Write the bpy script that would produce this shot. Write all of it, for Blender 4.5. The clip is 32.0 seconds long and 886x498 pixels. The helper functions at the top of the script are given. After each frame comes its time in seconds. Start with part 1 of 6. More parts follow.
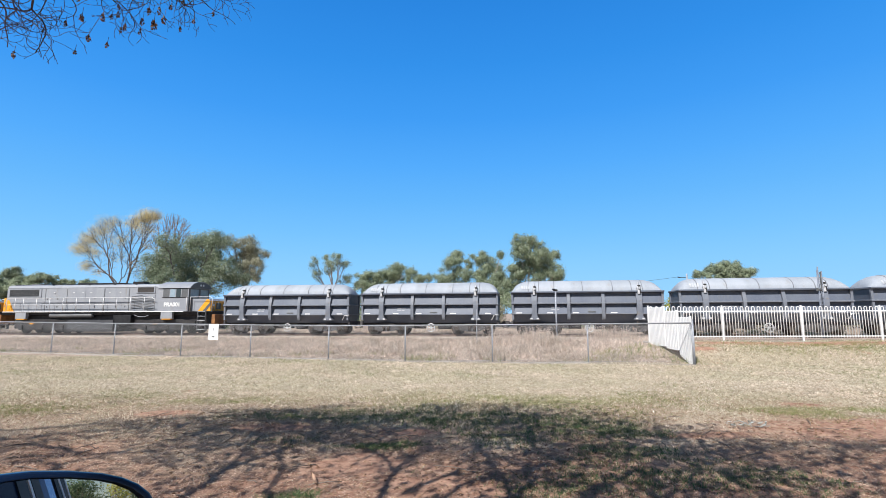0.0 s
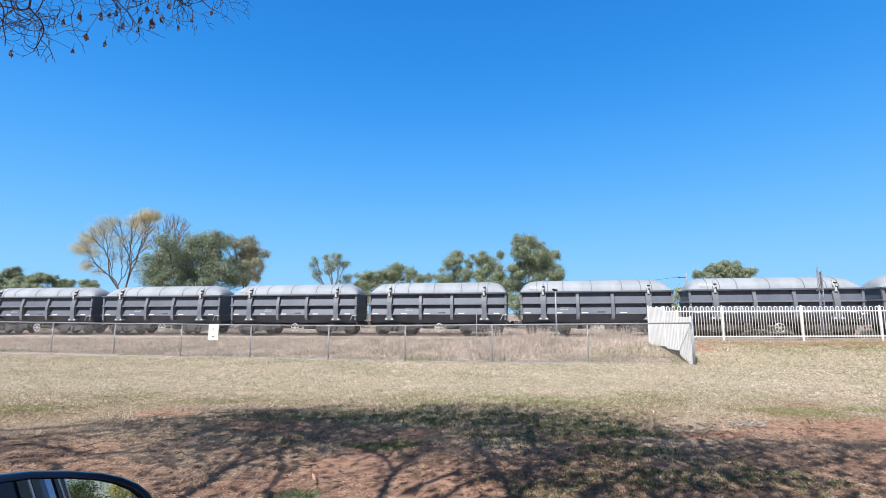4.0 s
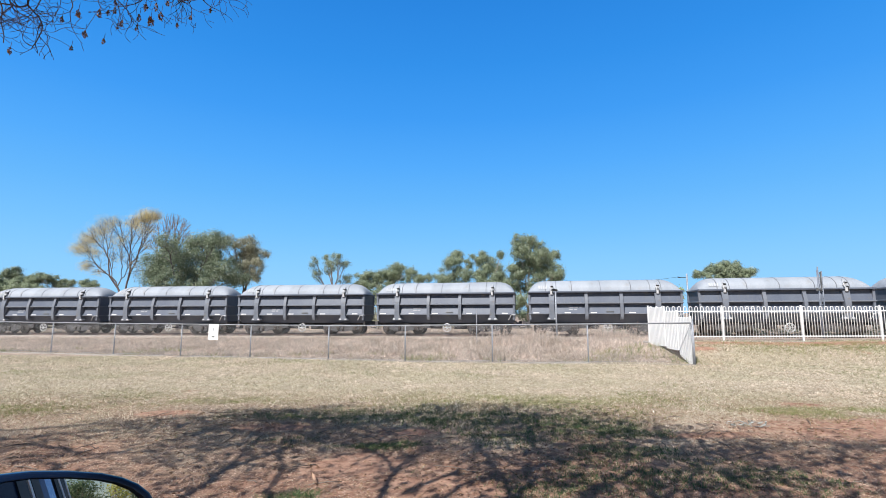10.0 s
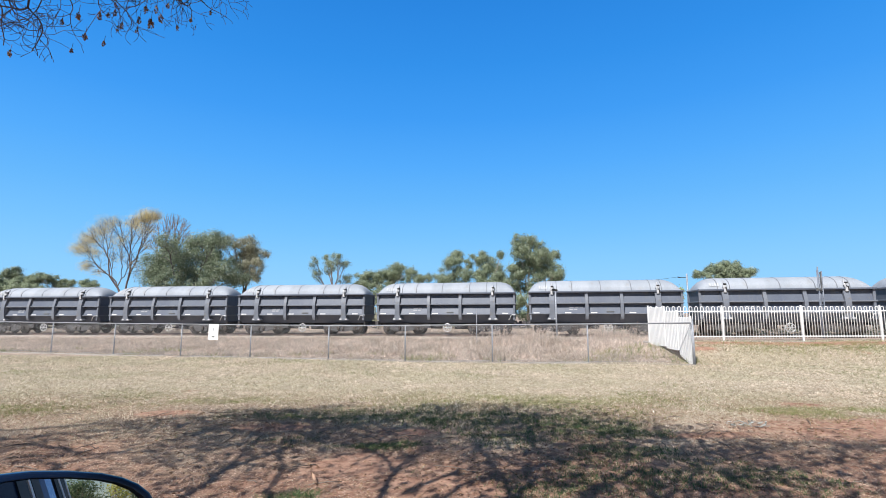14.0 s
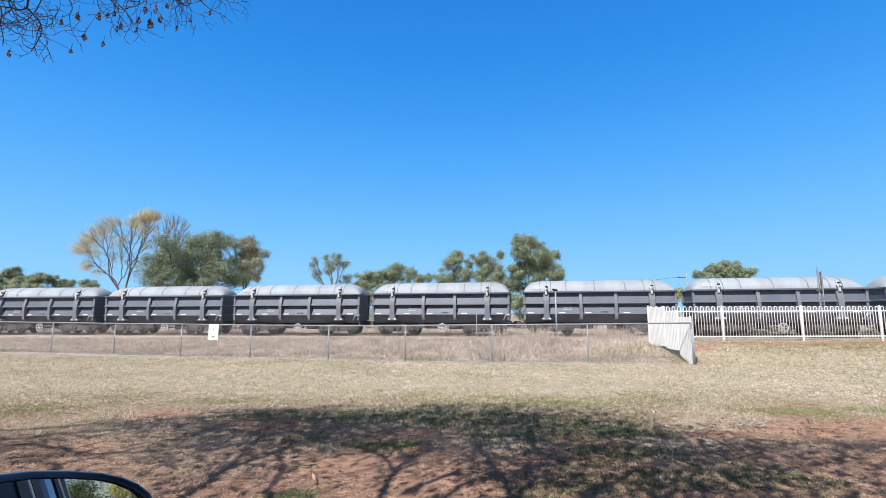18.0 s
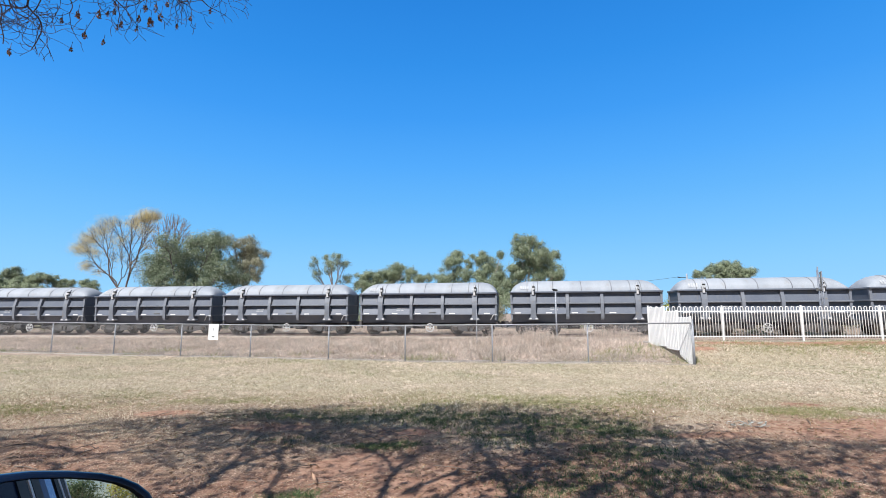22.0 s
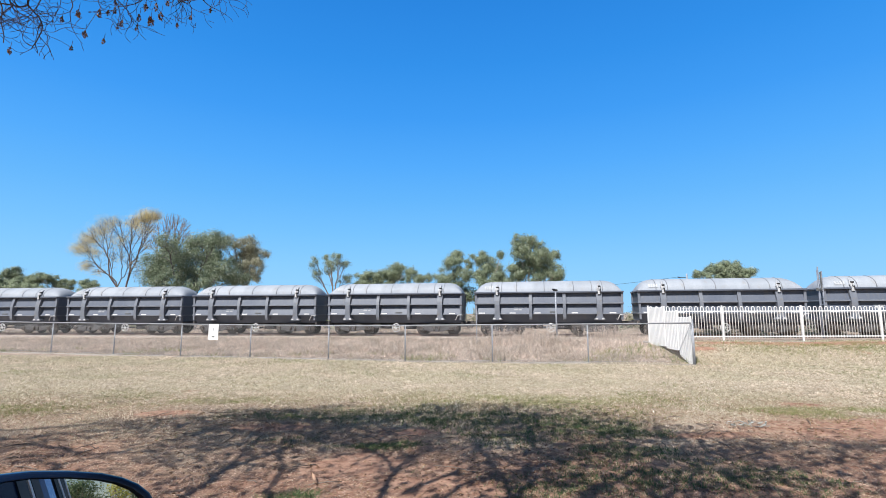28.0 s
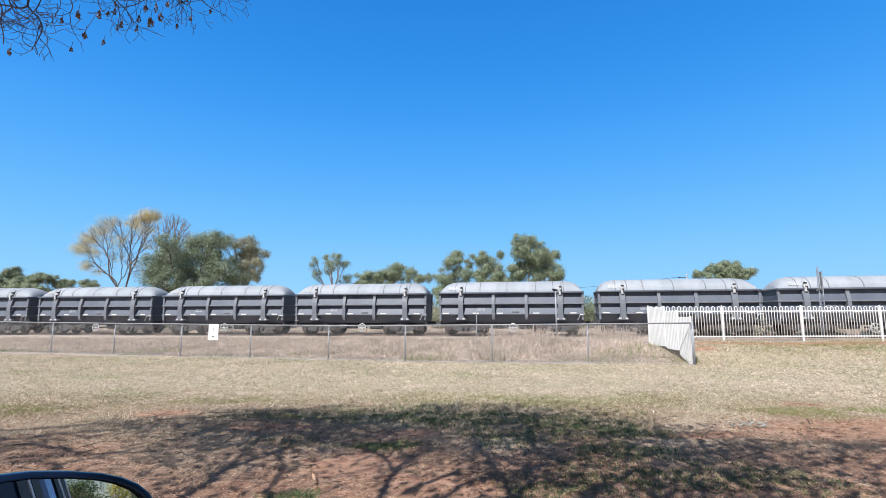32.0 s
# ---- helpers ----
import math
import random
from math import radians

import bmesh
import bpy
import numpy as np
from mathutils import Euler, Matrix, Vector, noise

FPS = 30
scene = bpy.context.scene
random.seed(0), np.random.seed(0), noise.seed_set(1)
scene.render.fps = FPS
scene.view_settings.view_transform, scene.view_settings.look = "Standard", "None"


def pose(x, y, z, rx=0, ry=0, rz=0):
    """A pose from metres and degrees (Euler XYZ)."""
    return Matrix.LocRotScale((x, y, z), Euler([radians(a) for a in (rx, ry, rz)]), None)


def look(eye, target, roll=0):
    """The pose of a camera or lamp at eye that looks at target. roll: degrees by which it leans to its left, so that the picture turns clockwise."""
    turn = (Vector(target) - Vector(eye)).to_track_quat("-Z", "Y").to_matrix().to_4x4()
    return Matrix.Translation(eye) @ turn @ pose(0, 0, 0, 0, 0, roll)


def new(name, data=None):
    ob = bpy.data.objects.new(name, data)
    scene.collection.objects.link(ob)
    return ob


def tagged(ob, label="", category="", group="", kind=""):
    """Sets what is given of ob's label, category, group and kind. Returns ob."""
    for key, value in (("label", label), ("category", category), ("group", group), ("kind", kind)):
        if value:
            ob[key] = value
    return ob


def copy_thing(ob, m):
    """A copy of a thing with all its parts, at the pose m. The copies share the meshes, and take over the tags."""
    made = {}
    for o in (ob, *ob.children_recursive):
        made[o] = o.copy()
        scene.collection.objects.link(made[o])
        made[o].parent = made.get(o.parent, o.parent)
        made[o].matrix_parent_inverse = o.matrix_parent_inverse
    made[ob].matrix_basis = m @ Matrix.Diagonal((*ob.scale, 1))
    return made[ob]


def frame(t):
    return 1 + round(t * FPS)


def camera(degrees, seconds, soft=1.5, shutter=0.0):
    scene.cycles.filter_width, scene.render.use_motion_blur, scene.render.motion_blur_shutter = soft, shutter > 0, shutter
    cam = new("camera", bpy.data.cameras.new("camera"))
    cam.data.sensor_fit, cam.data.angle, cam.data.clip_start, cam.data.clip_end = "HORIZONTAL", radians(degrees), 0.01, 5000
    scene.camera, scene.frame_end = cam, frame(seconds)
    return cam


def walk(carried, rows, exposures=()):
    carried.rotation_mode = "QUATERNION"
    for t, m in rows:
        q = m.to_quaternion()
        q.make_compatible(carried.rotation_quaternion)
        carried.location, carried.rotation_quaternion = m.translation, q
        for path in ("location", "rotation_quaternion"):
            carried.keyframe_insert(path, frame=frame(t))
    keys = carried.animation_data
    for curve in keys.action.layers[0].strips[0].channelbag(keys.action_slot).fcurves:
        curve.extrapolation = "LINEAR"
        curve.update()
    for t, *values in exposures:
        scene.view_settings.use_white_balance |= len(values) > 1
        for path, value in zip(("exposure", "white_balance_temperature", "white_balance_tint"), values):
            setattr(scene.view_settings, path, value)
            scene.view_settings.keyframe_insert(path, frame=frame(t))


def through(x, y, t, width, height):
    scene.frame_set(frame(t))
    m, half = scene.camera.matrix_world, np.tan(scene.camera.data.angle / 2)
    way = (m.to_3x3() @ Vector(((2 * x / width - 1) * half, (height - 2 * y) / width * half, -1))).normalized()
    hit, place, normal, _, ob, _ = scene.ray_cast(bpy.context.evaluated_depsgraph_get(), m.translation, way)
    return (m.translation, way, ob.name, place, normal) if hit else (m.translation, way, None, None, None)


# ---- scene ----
# ---- camera ----
cam = camera(84.05, 32.0, soft=0.7)
EYE = (0.0, 0.0, 1.604)
AIM = (0.0, math.cos(radians(7.455)), 1.604 + math.sin(radians(7.455)))
walk(cam, [(0.0, look(EYE, AIM, -0.155)), (32.0, look(EYE, AIM, -0.155))], exposures=[(0.0, 0.33), (32.0, 0.33)])

# ---- light ----
SUN_EL, SUN_AZ = 47.0, -30.0   # height of the sun; degrees off the line straight behind the camera, towards the left
sun_from = Vector((math.sin(radians(SUN_AZ)) * math.cos(radians(SUN_EL)), -math.cos(radians(SUN_AZ)) * math.cos(radians(SUN_EL)), math.sin(radians(SUN_EL))))
sun = new("sun", bpy.data.lights.new("sun", "SUN"))
sun.data.energy, sun.data.angle, sun.data.color = 5.0, radians(0.53), (1.0, 0.973, 0.95)
sun.matrix_world = look(sun_from * 60, (0, 0, 0))
world = bpy.data.worlds.new("sky")
scene.world = world
world.use_nodes = True
wn = world.node_tree
sky = wn.nodes.new("ShaderNodeTexSky")
sky.sky_type, sky.sun_disc = "NISHITA", False
sky.sun_elevation, sky.sun_rotation = radians(SUN_EL), math.atan2(sun_from.x, sun_from.y)
sky.altitude, sky.air_density, sky.dust_density, sky.ozone_density = 200.0, 1.0, 0.1, 3.5
wn.links.new(sky.outputs[0], wn.nodes["Background"].inputs[0])
wn.nodes["Background"].inputs[1].default_value = 0.06


def sky_backdrop():
    """A far sheet of clear blue sky beyond the land, deepening upwards."""
    R, na, ne = 1900.0, 48, 24
    v, f = [], []
    for j in range(ne + 1):
        el = radians(-1.5 + 38.0 * j / ne)
        for i in range(na + 1):
            az = radians(-48 + 96 * i / na)
            v.append((R * math.sin(az) * math.cos(el), R * math.cos(az) * math.cos(el), 1.6 + R * math.sin(el)))
    for j in range(ne):
        for i in range(na):
            a = j * (na + 1) + i
            f.append((a, a + 1, a + na + 2, a + na + 1))
    me = bpy.data.meshes.new("backdrop")
    me.from_pydata(v, [], f)
    me.polygons.foreach_set("use_smooth", [True] * len(f))
    m = bpy.data.materials.new("clear_sky")
    m.use_nodes = True
    t = m.node_tree
    t.nodes.clear()
    pos, sep, mr = t.nodes.new("ShaderNodeNewGeometry"), t.nodes.new("ShaderNodeSeparateXYZ"), t.nodes.new("ShaderNodeMapRange")
    cr, em, out = t.nodes.new("ShaderNodeValToRGB"), t.nodes.new("ShaderNodeEmission"), t.nodes.new("ShaderNodeOutputMaterial")
    t.links.new(pos.outputs["Position"], sep.inputs[0])
    t.links.new(sep.outputs[2], mr.inputs[0])
    mr.inputs[1].default_value, mr.inputs[2].default_value = 0.0, 1330.0   # up to 44 degrees
    t.links.new(mr.outputs[0], cr.inputs[0])
    stops = SKY_STOPS
    el_ = cr.color_ramp.elements
    while len(el_) < len(stops):
        el_.new(0.5)
    for e, (deg, c) in zip(el_, stops):
        e.position = R * math.sin(radians(deg)) / 1330.0
        e.color = (*[k * 0.847 for k in c], 1)
    t.links.new(cr.outputs[0], em.inputs[0])
    t.links.new(em.outputs[0], out.inputs[0])
    me.materials.append(m)
    ob = new("backdrop", me)
    ob.visible_shadow = False
    tagged(ob, "cloudless blue sky", "sky", "", "structure")


SKY_STOPS = [(0.0, (0.34, 0.66, 1.0)), (5.5, (0.245, 0.585, 0.97)), (9.0, (0.18, 0.52, 0.95)), (13.0, (0.125, 0.45, 0.93)), (17.0, (0.085, 0.39, 0.925)), (22.3, (0.050, 0.318, 0.865)), (28.0, (0.032, 0.268, 0.785)), (35.0, (0.022, 0.221, 0.70))]
sky_backdrop()

# ---- materials ----
def shader(name, rough=0.6, metal=0.0, spec=0.4):
    m = bpy.data.materials.new(name)
    m.use_nodes = True
    b = m.node_tree.nodes["Principled BSDF"]
    b.inputs["Roughness"].default_value = rough
    b.inputs["Metallic"].default_value = metal
    b.inputs["Specular IOR Level"].default_value = spec
    return m, m.node_tree, b


def node(tree, kind, **values):
    n = tree.nodes.new(kind)
    for key, value in values.items():
        n.inputs[key].default_value = value
    return n


def blend(tree, fac, a, b, kind="MIX"):
    """A colour mix; fac, a and b are sockets or values."""
    n = tree.nodes.new("ShaderNodeMix")
    n.data_type, n.blend_type = "RGBA", kind
    for i, v in ((0, fac), (6, a), (7, b)):
        if isinstance(v, bpy.types.NodeSocket):
            tree.links.new(v, n.inputs[i])
        else:
            n.inputs[i].default_value = v if i == 0 else (*v, 1)
    return n.outputs[2]


def ramp(tree, fac, lo, hi):
    n = tree.nodes.new("ShaderNodeMapRange")
    n.interpolation_type = "SMOOTHSTEP"
    tree.links.new(fac, n.inputs[0])
    n.inputs[1].default_value, n.inputs[2].default_value = lo, hi
    return n.outputs[0]


def grain(tree, scale, detail=4.0, rough=0.6, stretch=None, local=True):
    n = node(tree, "ShaderNodeTexNoise", Scale=scale, Detail=detail, Roughness=rough)
    if local:
        src = tree.nodes.new("ShaderNodeTexCoord").outputs["Object"]
    else:
        src = tree.nodes.new("ShaderNodeNewGeometry").outputs["Position"]
    if stretch:
        mp = tree.nodes.new("ShaderNodeMapping")
        mp.inputs["Scale"].default_value = stretch
        tree.links.new(src, mp.inputs[0])
        src = mp.outputs[0]
    tree.links.new(src, n.inputs["Vector"])
    return n.outputs["Fac"]


def bump(tree, b, height, strength=0.3, dist=0.01):
    n = node(tree, "ShaderNodeBump", Strength=strength, Distance=dist)
    tree.links.new(height, n.inputs["Height"])
    tree.links.new(n.outputs[0], b.inputs["Normal"])


def worn(name, c1, c2, rough=0.6, metal=0.0, big=1.2, small=30.0, stain=None, stretch=None, relief=0.2, spec=0.4):
    """A painted or bare surface: two tones in large patches, a fine grain, and stains."""
    m, t, b = shader(name, rough, metal, spec)
    g1, g2 = grain(t, big, 5, 0.65, stretch), grain(t, small, 3)
    c = blend(t, ramp(t, g1, 0.35, 0.65), c1, c2)
    if stain:
        c = blend(t, ramp(t, grain(t, big * 3.1, 6, 0.7, stretch), 0.56, 0.75), c, stain)
    c = blend(t, 0.25, c, g2, "OVERLAY")
    t.links.new(c, b.inputs["Base Color"])
    if relief:
        bump(t, b, g2, relief, 0.004)
    return m


def leafy(name, c1, c2, c3, through=0.25, mottle=0.0, lo=(0.8, 0.8, 0.78), hi=(1.1, 1.08, 1.05)):
    """Leaves and blades, each of its own tone between three; mottle: scale of patches from lo to hi."""
    m, t, b = shader(name, 0.55, 0.0, 0.25)
    r = t.nodes.new("ShaderNodeNewGeometry").outputs["Random Per Island"]
    c = blend(t, ramp(t, r, 0.0, 0.55), c1, c2)
    c = blend(t, ramp(t, r, 0.6, 1.0), c, c3)
    if mottle:
        c = blend(t, 1.0, c, blend(t, ramp(t, grain(t, mottle, 5, 0.65, None, False), 0.36, 0.64), lo, hi), "MULTIPLY")
        c = blend(t, 1.0, c, blend(t, ramp(t, grain(t, mottle * 8, 3, 0.6, None, False), 0.36, 0.64), (0.84, 0.84, 0.82), (1.1, 1.1, 1.1)), "MULTIPLY")
    t.links.new(c, b.inputs["Base Color"])
    tr = node(t, "ShaderNodeBsdfTranslucent")
    t.links.new(c, tr.inputs[0])
    mx = node(t, "ShaderNodeMixShader", Fac=through)
    t.links.new(b.outputs[0], mx.inputs[1])
    t.links.new(tr.outputs[0], mx.inputs[2])
    t.links.new(mx.outputs[0], t.nodes["Material Output"].inputs[0])
    return m


# bare red patches: x, y and their half widths
SCUFFS = ((9.0, 17.3, 0.5, 0.3), (6.25, 8.9, 0.5, 0.3), (6.5, 6.95, 2.9, 0.98), (-4.5, 8.2, 0.65, 0.3), (-2.4, 7.25, 0.75, 0.3), (-0.5, 6.9, 0.6, 0.28), (-1.0, 5.55, 0.75, 0.55), (-0.3, 4.85, 0.65, 0.45), (0.42, 4.7, 0.35, 0.3), (-4.3, 6.25, 0.35, 0.12), (3.6, 6.8, 0.9, 0.22), (0.05, 5.35, 0.3, 0.2), (12.9, 18.0, 5.9, 0.42))


def ground_material():
    m, t, b = shader("dry_lawn_and_red_earth", 0.95, 0.0, 0.1)
    pos = t.nodes.new("ShaderNodeNewGeometry").outputs["Position"]
    sep = t.nodes.new("ShaderNodeSeparateXYZ")
    t.links.new(pos, sep.inputs[0])
    fine, mid, large = grain(t, 38, 6, 0.75, None, False), grain(t, 5, 6, 0.7, None, False), grain(t, 0.45, 5, 0.6, None, False)
    straw = blend(t, ramp(t, fine, 0.36, 0.62), (0.24, 0.185, 0.125), (0.61, 0.53, 0.41))
    green = blend(t, fine, (0.14, 0.14, 0.05), (0.30, 0.28, 0.12))
    lawn = blend(t, ramp(t, mid, 0.52, 0.85), straw, green)
    earth = blend(t, ramp(t, mid, 0.3, 0.7), (0.30, 0.163, 0.113), (0.51, 0.315, 0.225))
    earth = blend(t, ramp(t, grain(t, 13, 5, 0.75, None, False), 0.50, 0.66), earth, (0.18, 0.10, 0.068))
    earth = blend(t, ramp(t, fine, 0.5, 0.72), earth, (0.42, 0.31, 0.21))
    # bare earth under the shade tree, thinning out towards the open lawn
    wob = t.nodes.new("ShaderNodeMath")
    wob.operation = "MULTIPLY_ADD"
    t.links.new(large, wob.inputs[0])
    wob.inputs[1].default_value = 9.0
    t.links.new(sep.outputs[1], wob.inputs[2])
    bare = ramp(t, wob.outputs[0], 12.2, 9.4)
    patch = ramp(t, grain(t, 0.8, 5, 0.6, None, False), 0.63, 0.70)
    mx = t.nodes.new("ShaderNodeMath")
    mx.operation = "MAXIMUM"
    t.links.new(bare, mx.inputs[0])
    t.links.new(patch, mx.inputs[1])
    worn_ = mx.outputs[0]
    # scuffed patches of red earth in the lawn
    for px, py, rx, ry in SCUFFS:
        off = node(t, "ShaderNodeVectorMath")
        off.operation = "SUBTRACT"
        t.links.new(pos, off.inputs[0])
        off.inputs[1].default_value = (px, py, 0)
        sc = node(t, "ShaderNodeVectorMath")
        sc.operation = "MULTIPLY"
        t.links.new(off.outputs[0], sc.inputs[0])
        sc.inputs[1].default_value = (1 / rx, 1 / ry, 0)
        ln = node(t, "ShaderNodeVectorMath")
        ln.operation = "LENGTH"
        t.links.new(sc.outputs[0], ln.inputs[0])
        ad = node(t, "ShaderNodeMath")
        ad.operation = "MULTIPLY_ADD"
        t.links.new(mid, ad.inputs[0])
        ad.inputs[1].default_value = 1.6
        t.links.new(ln.outputs["Value"], ad.inputs[2])
        mm = node(t, "ShaderNodeMath")
        mm.operation = "MAXIMUM"
        t.links.new(ramp(t, ad.outputs[0], 2.15, 1.3), mm.inputs[0])
        t.links.new(worn_, mm.inputs[1])
        worn_ = mm.outputs[0]
    c = blend(t, worn_, lawn, earth)
    # dull pinkish dry ground beyond the fences
    slant = t.nodes.new("ShaderNodeMath")
    slant.operation = "MULTIPLY_ADD"
    t.links.new(sep.outputs[0], slant.inputs[0])
    slant.inputs[1].default_value = 0.2222
    t.links.new(sep.outputs[1], slant.inputs[2])
    strip = t.nodes.new("ShaderNodeMath")
    strip.operation = "MULTIPLY"
    t.links.new(ramp(t, slant.outputs[0], 17.0, 17.5), strip.inputs[0])
    t.links.new(ramp(t, sep.outputs[0], 8.3, 7.7), strip.inputs[1])
    past = t.nodes.new("ShaderNodeMath")
    past.operation = "MAXIMUM"
    t.links.new(strip.outputs[0], past.inputs[0])
    t.links.new(ramp(t, sep.outputs[1], 18.9, 19.6), past.inputs[1])
    dull = blend(t, ramp(t, mid, 0.35, 0.68), (0.27, 0.205, 0.16), (0.50, 0.41, 0.335))
    c = blend(t, past.outputs[0], c, dull)
    t.links.new(c, b.inputs["Base Color"])
    bump(t, b, fine, 0.6, 0.03)
    return m


M_GROUND = ground_material()
M_STRAW = leafy("dry_grass_blades", (0.21, 0.18, 0.11), (0.68, 0.60, 0.475), (0.93, 0.86, 0.75), 0.2, 0.42, (0.92, 0.94, 0.85), (1.10, 1.06, 1.06))
M_LUSH = leafy("yellow_green_grass_blades", (0.15, 0.19, 0.06), (0.29, 0.31, 0.12), (0.52, 0.47, 0.26), 0.25)
M_GREEN = leafy("green_grass_blades", (0.11, 0.16, 0.035), (0.19, 0.24, 0.06), (0.33, 0.33, 0.12), 0.25)
M_TUFT = leafy("fresh_grass_blades", (0.055, 0.105, 0.04), (0.11, 0.175, 0.07), (0.25, 0.29, 0.15), 0.2)
M_TALL = leafy("tall_dead_grass", (0.39, 0.32, 0.27), (0.64, 0.55, 0.475), (0.88, 0.80, 0.72), 0.25, 0.8, (0.76, 0.74, 0.69), (1.16, 1.11, 1.08))
M_SEED = leafy("feathery_seed_heads", (0.56, 0.43, 0.34), (0.74, 0.61, 0.51), (0.86, 0.76, 0.67), 0.35)
M_DEADSTRAW = leafy("trampled_dead_grass", (0.18, 0.105, 0.078), (0.44, 0.30, 0.218), (0.76, 0.595, 0.46), 0.1, 1.1, (0.84, 0.81, 0.80), (1.14, 1.12, 1.12))
M_LITTER = leafy("fallen_leaves", (0.17, 0.09, 0.05), (0.30, 0.19, 0.11), (0.45, 0.34, 0.22), 0.1)
M_BODY = worn("wagon_grey_paint", (0.100, 0.117, 0.157), (0.124, 0.142, 0.178), 0.5, 0.0, 0.8, 26, (0.145, 0.148, 0.152), (1, 1, 0.25))
M_RIBS = worn("wagon_rib_paint", (0.155, 0.172, 0.205), (0.185, 0.20, 0.23), 0.5, 0.0, 1.5, 30, (0.20, 0.18, 0.16))
M_COVER = worn("weathered_grey_cover", (0.32, 0.35, 0.39), (0.385, 0.415, 0.455), 0.62, 0.0, 0.7, 22, (0.31, 0.31, 0.31), (1.0, 0.5, 0.5), 0.1, 0.25)
M_SEAM = worn("cover_seam", (0.15, 0.16, 0.18), (0.21, 0.22, 0.235), 0.6)
M_CLAMP = worn("galvanised_clamp", (0.55, 0.56, 0.57), (0.68, 0.68, 0.68), 0.4, 0.3, 4, 40)
M_UNDER = worn("grimy_black_underframe", (0.022, 0.022, 0.024), (0.045, 0.043, 0.043), 0.65, 0.1, 3, 40, (0.07, 0.058, 0.05))
M_FADED = worn("faded_stencil_paint", (0.27, 0.28, 0.30), (0.40, 0.41, 0.42), 0.6)
M_NUMBER = worn("worn_number_paint", (0.42, 0.44, 0.46), (0.52, 0.53, 0.54), 0.6, 0.0, 5, 30, (0.37, 0.39, 0.41))
M_BOGIE = worn("brown_black_running_gear", (0.05, 0.049, 0.052), (0.10, 0.094, 0.094), 0.75, 0.1, 3, 40, (0.13, 0.105, 0.09))
M_WHEEL = worn("wheel_steel", (0.06, 0.05, 0.045), (0.10, 0.085, 0.075), 0.6, 0.4, 4, 40)
M_WHITE = worn("white_paint", (0.78, 0.78, 0.77), (0.84, 0.84, 0.83), 0.45, 0.0, 2, 40, (0.66, 0.65, 0.62), None, 0.05)
M_STEEL = worn("galvanised_steel", (0.26, 0.27, 0.29), (0.35, 0.36, 0.38), 0.5, 0.2, 6, 60)
M_POSTGREY = worn("grey_painted_post", (0.26, 0.28, 0.32), (0.36, 0.38, 0.42), 0.5, 0.1, 5, 50)
M_BLACK = worn("black_plastic", (0.015, 0.016, 0.018), (0.025, 0.026, 0.028), 0.4, 0.0, 4, 60, None, None, 0.05)
M_LOCO = worn("loco_silver_grey_paint", (0.285, 0.30, 0.33), (0.33, 0.345, 0.37), 0.4, 0.1, 0.9, 30, (0.29, 0.285, 0.28), (1, 1, 0.3), 0.05)
M_LOCODARK = worn("loco_dark_grey_paint", (0.10, 0.105, 0.11), (0.13, 0.135, 0.14), 0.5, 0.0, 1.5, 30)
M_ORANGE = worn("orange_yellow_paint", (0.80, 0.33, 0.02), (0.85, 0.40, 0.03), 0.45, 0.0, 2, 30, (0.55, 0.24, 0.05), None, 0.05)
M_RUSTED = worn("dull_orange_brown_paint", (0.22, 0.10, 0.04), (0.32, 0.15, 0.05), 0.6, 0.0, 3, 30, (0.15, 0.08, 0.05))
M_RAIL = worn("rusty_rail", (0.17, 0.125, 0.105), (0.25, 0.19, 0.16), 0.6, 0.4, 4, 40)
M_SLEEPER = worn("sleeper_timber", (0.16, 0.12, 0.09), (0.24, 0.19, 0.15), 0.9, 0.0, 5, 30)
M_BALLAST = worn("red_brown_ballast", (0.30, 0.25, 0.21), (0.46, 0.385, 0.325), 0.95, 0.0, 2, 14, (0.22, 0.17, 0.14), None, 1.0)
M_BARK = worn("grey_brown_bark", (0.16, 0.125, 0.10), (0.27, 0.22, 0.18), 0.9, 0.0, 3, 25, (0.10, 0.08, 0.06), (1, 1, 0.2), 0.6)
M_PALEBARK = worn("pale_gum_bark", (0.42, 0.36, 0.29), (0.56, 0.50, 0.42), 0.8, 0.0, 2, 20, (0.25, 0.2, 0.16), (1, 1, 0.2), 0.3)
M_TWIG = worn("dark_twig_bark", (0.09, 0.078, 0.09), (0.15, 0.128, 0.14), 0.85, 0.0, 6, 40)
M_POD = leafy("brown_seed_pods", (0.14, 0.10, 0.10), (0.27, 0.17, 0.13), (0.52, 0.33, 0.19), 0.2)
M_LEAF_DARK = leafy("dark_green_leaves", (0.12, 0.16, 0.10), (0.24, 0.295, 0.185), (0.50, 0.54, 0.43), 0.38)
M_LEAF_GUM = leafy("grey_green_gum_leaves", (0.17, 0.21, 0.125), (0.33, 0.385, 0.25), (0.50, 0.55, 0.41), 0.38)
M_LEAF_OLIVE = leafy("olive_leaves", (0.26, 0.26, 0.165), (0.39, 0.385, 0.27), (0.54, 0.52, 0.41), 0.38)
M_LEAF_YELLOW = leafy("yellowing_leaves", (0.56, 0.47, 0.27), (0.70, 0.63, 0.33), (0.68, 0.57, 0.43), 0.38)
M_LEAF_ROAD = leafy("deep_green_roadside_leaves", (0.05, 0.085, 0.035), (0.11, 0.16, 0.07), (0.22, 0.27, 0.14), 0.3)
M_LEAF_SHRUB = leafy("yellow_green_leaves", (0.25, 0.28, 0.05), (0.36, 0.36, 0.08), (0.5, 0.46, 0.12), 0.3)
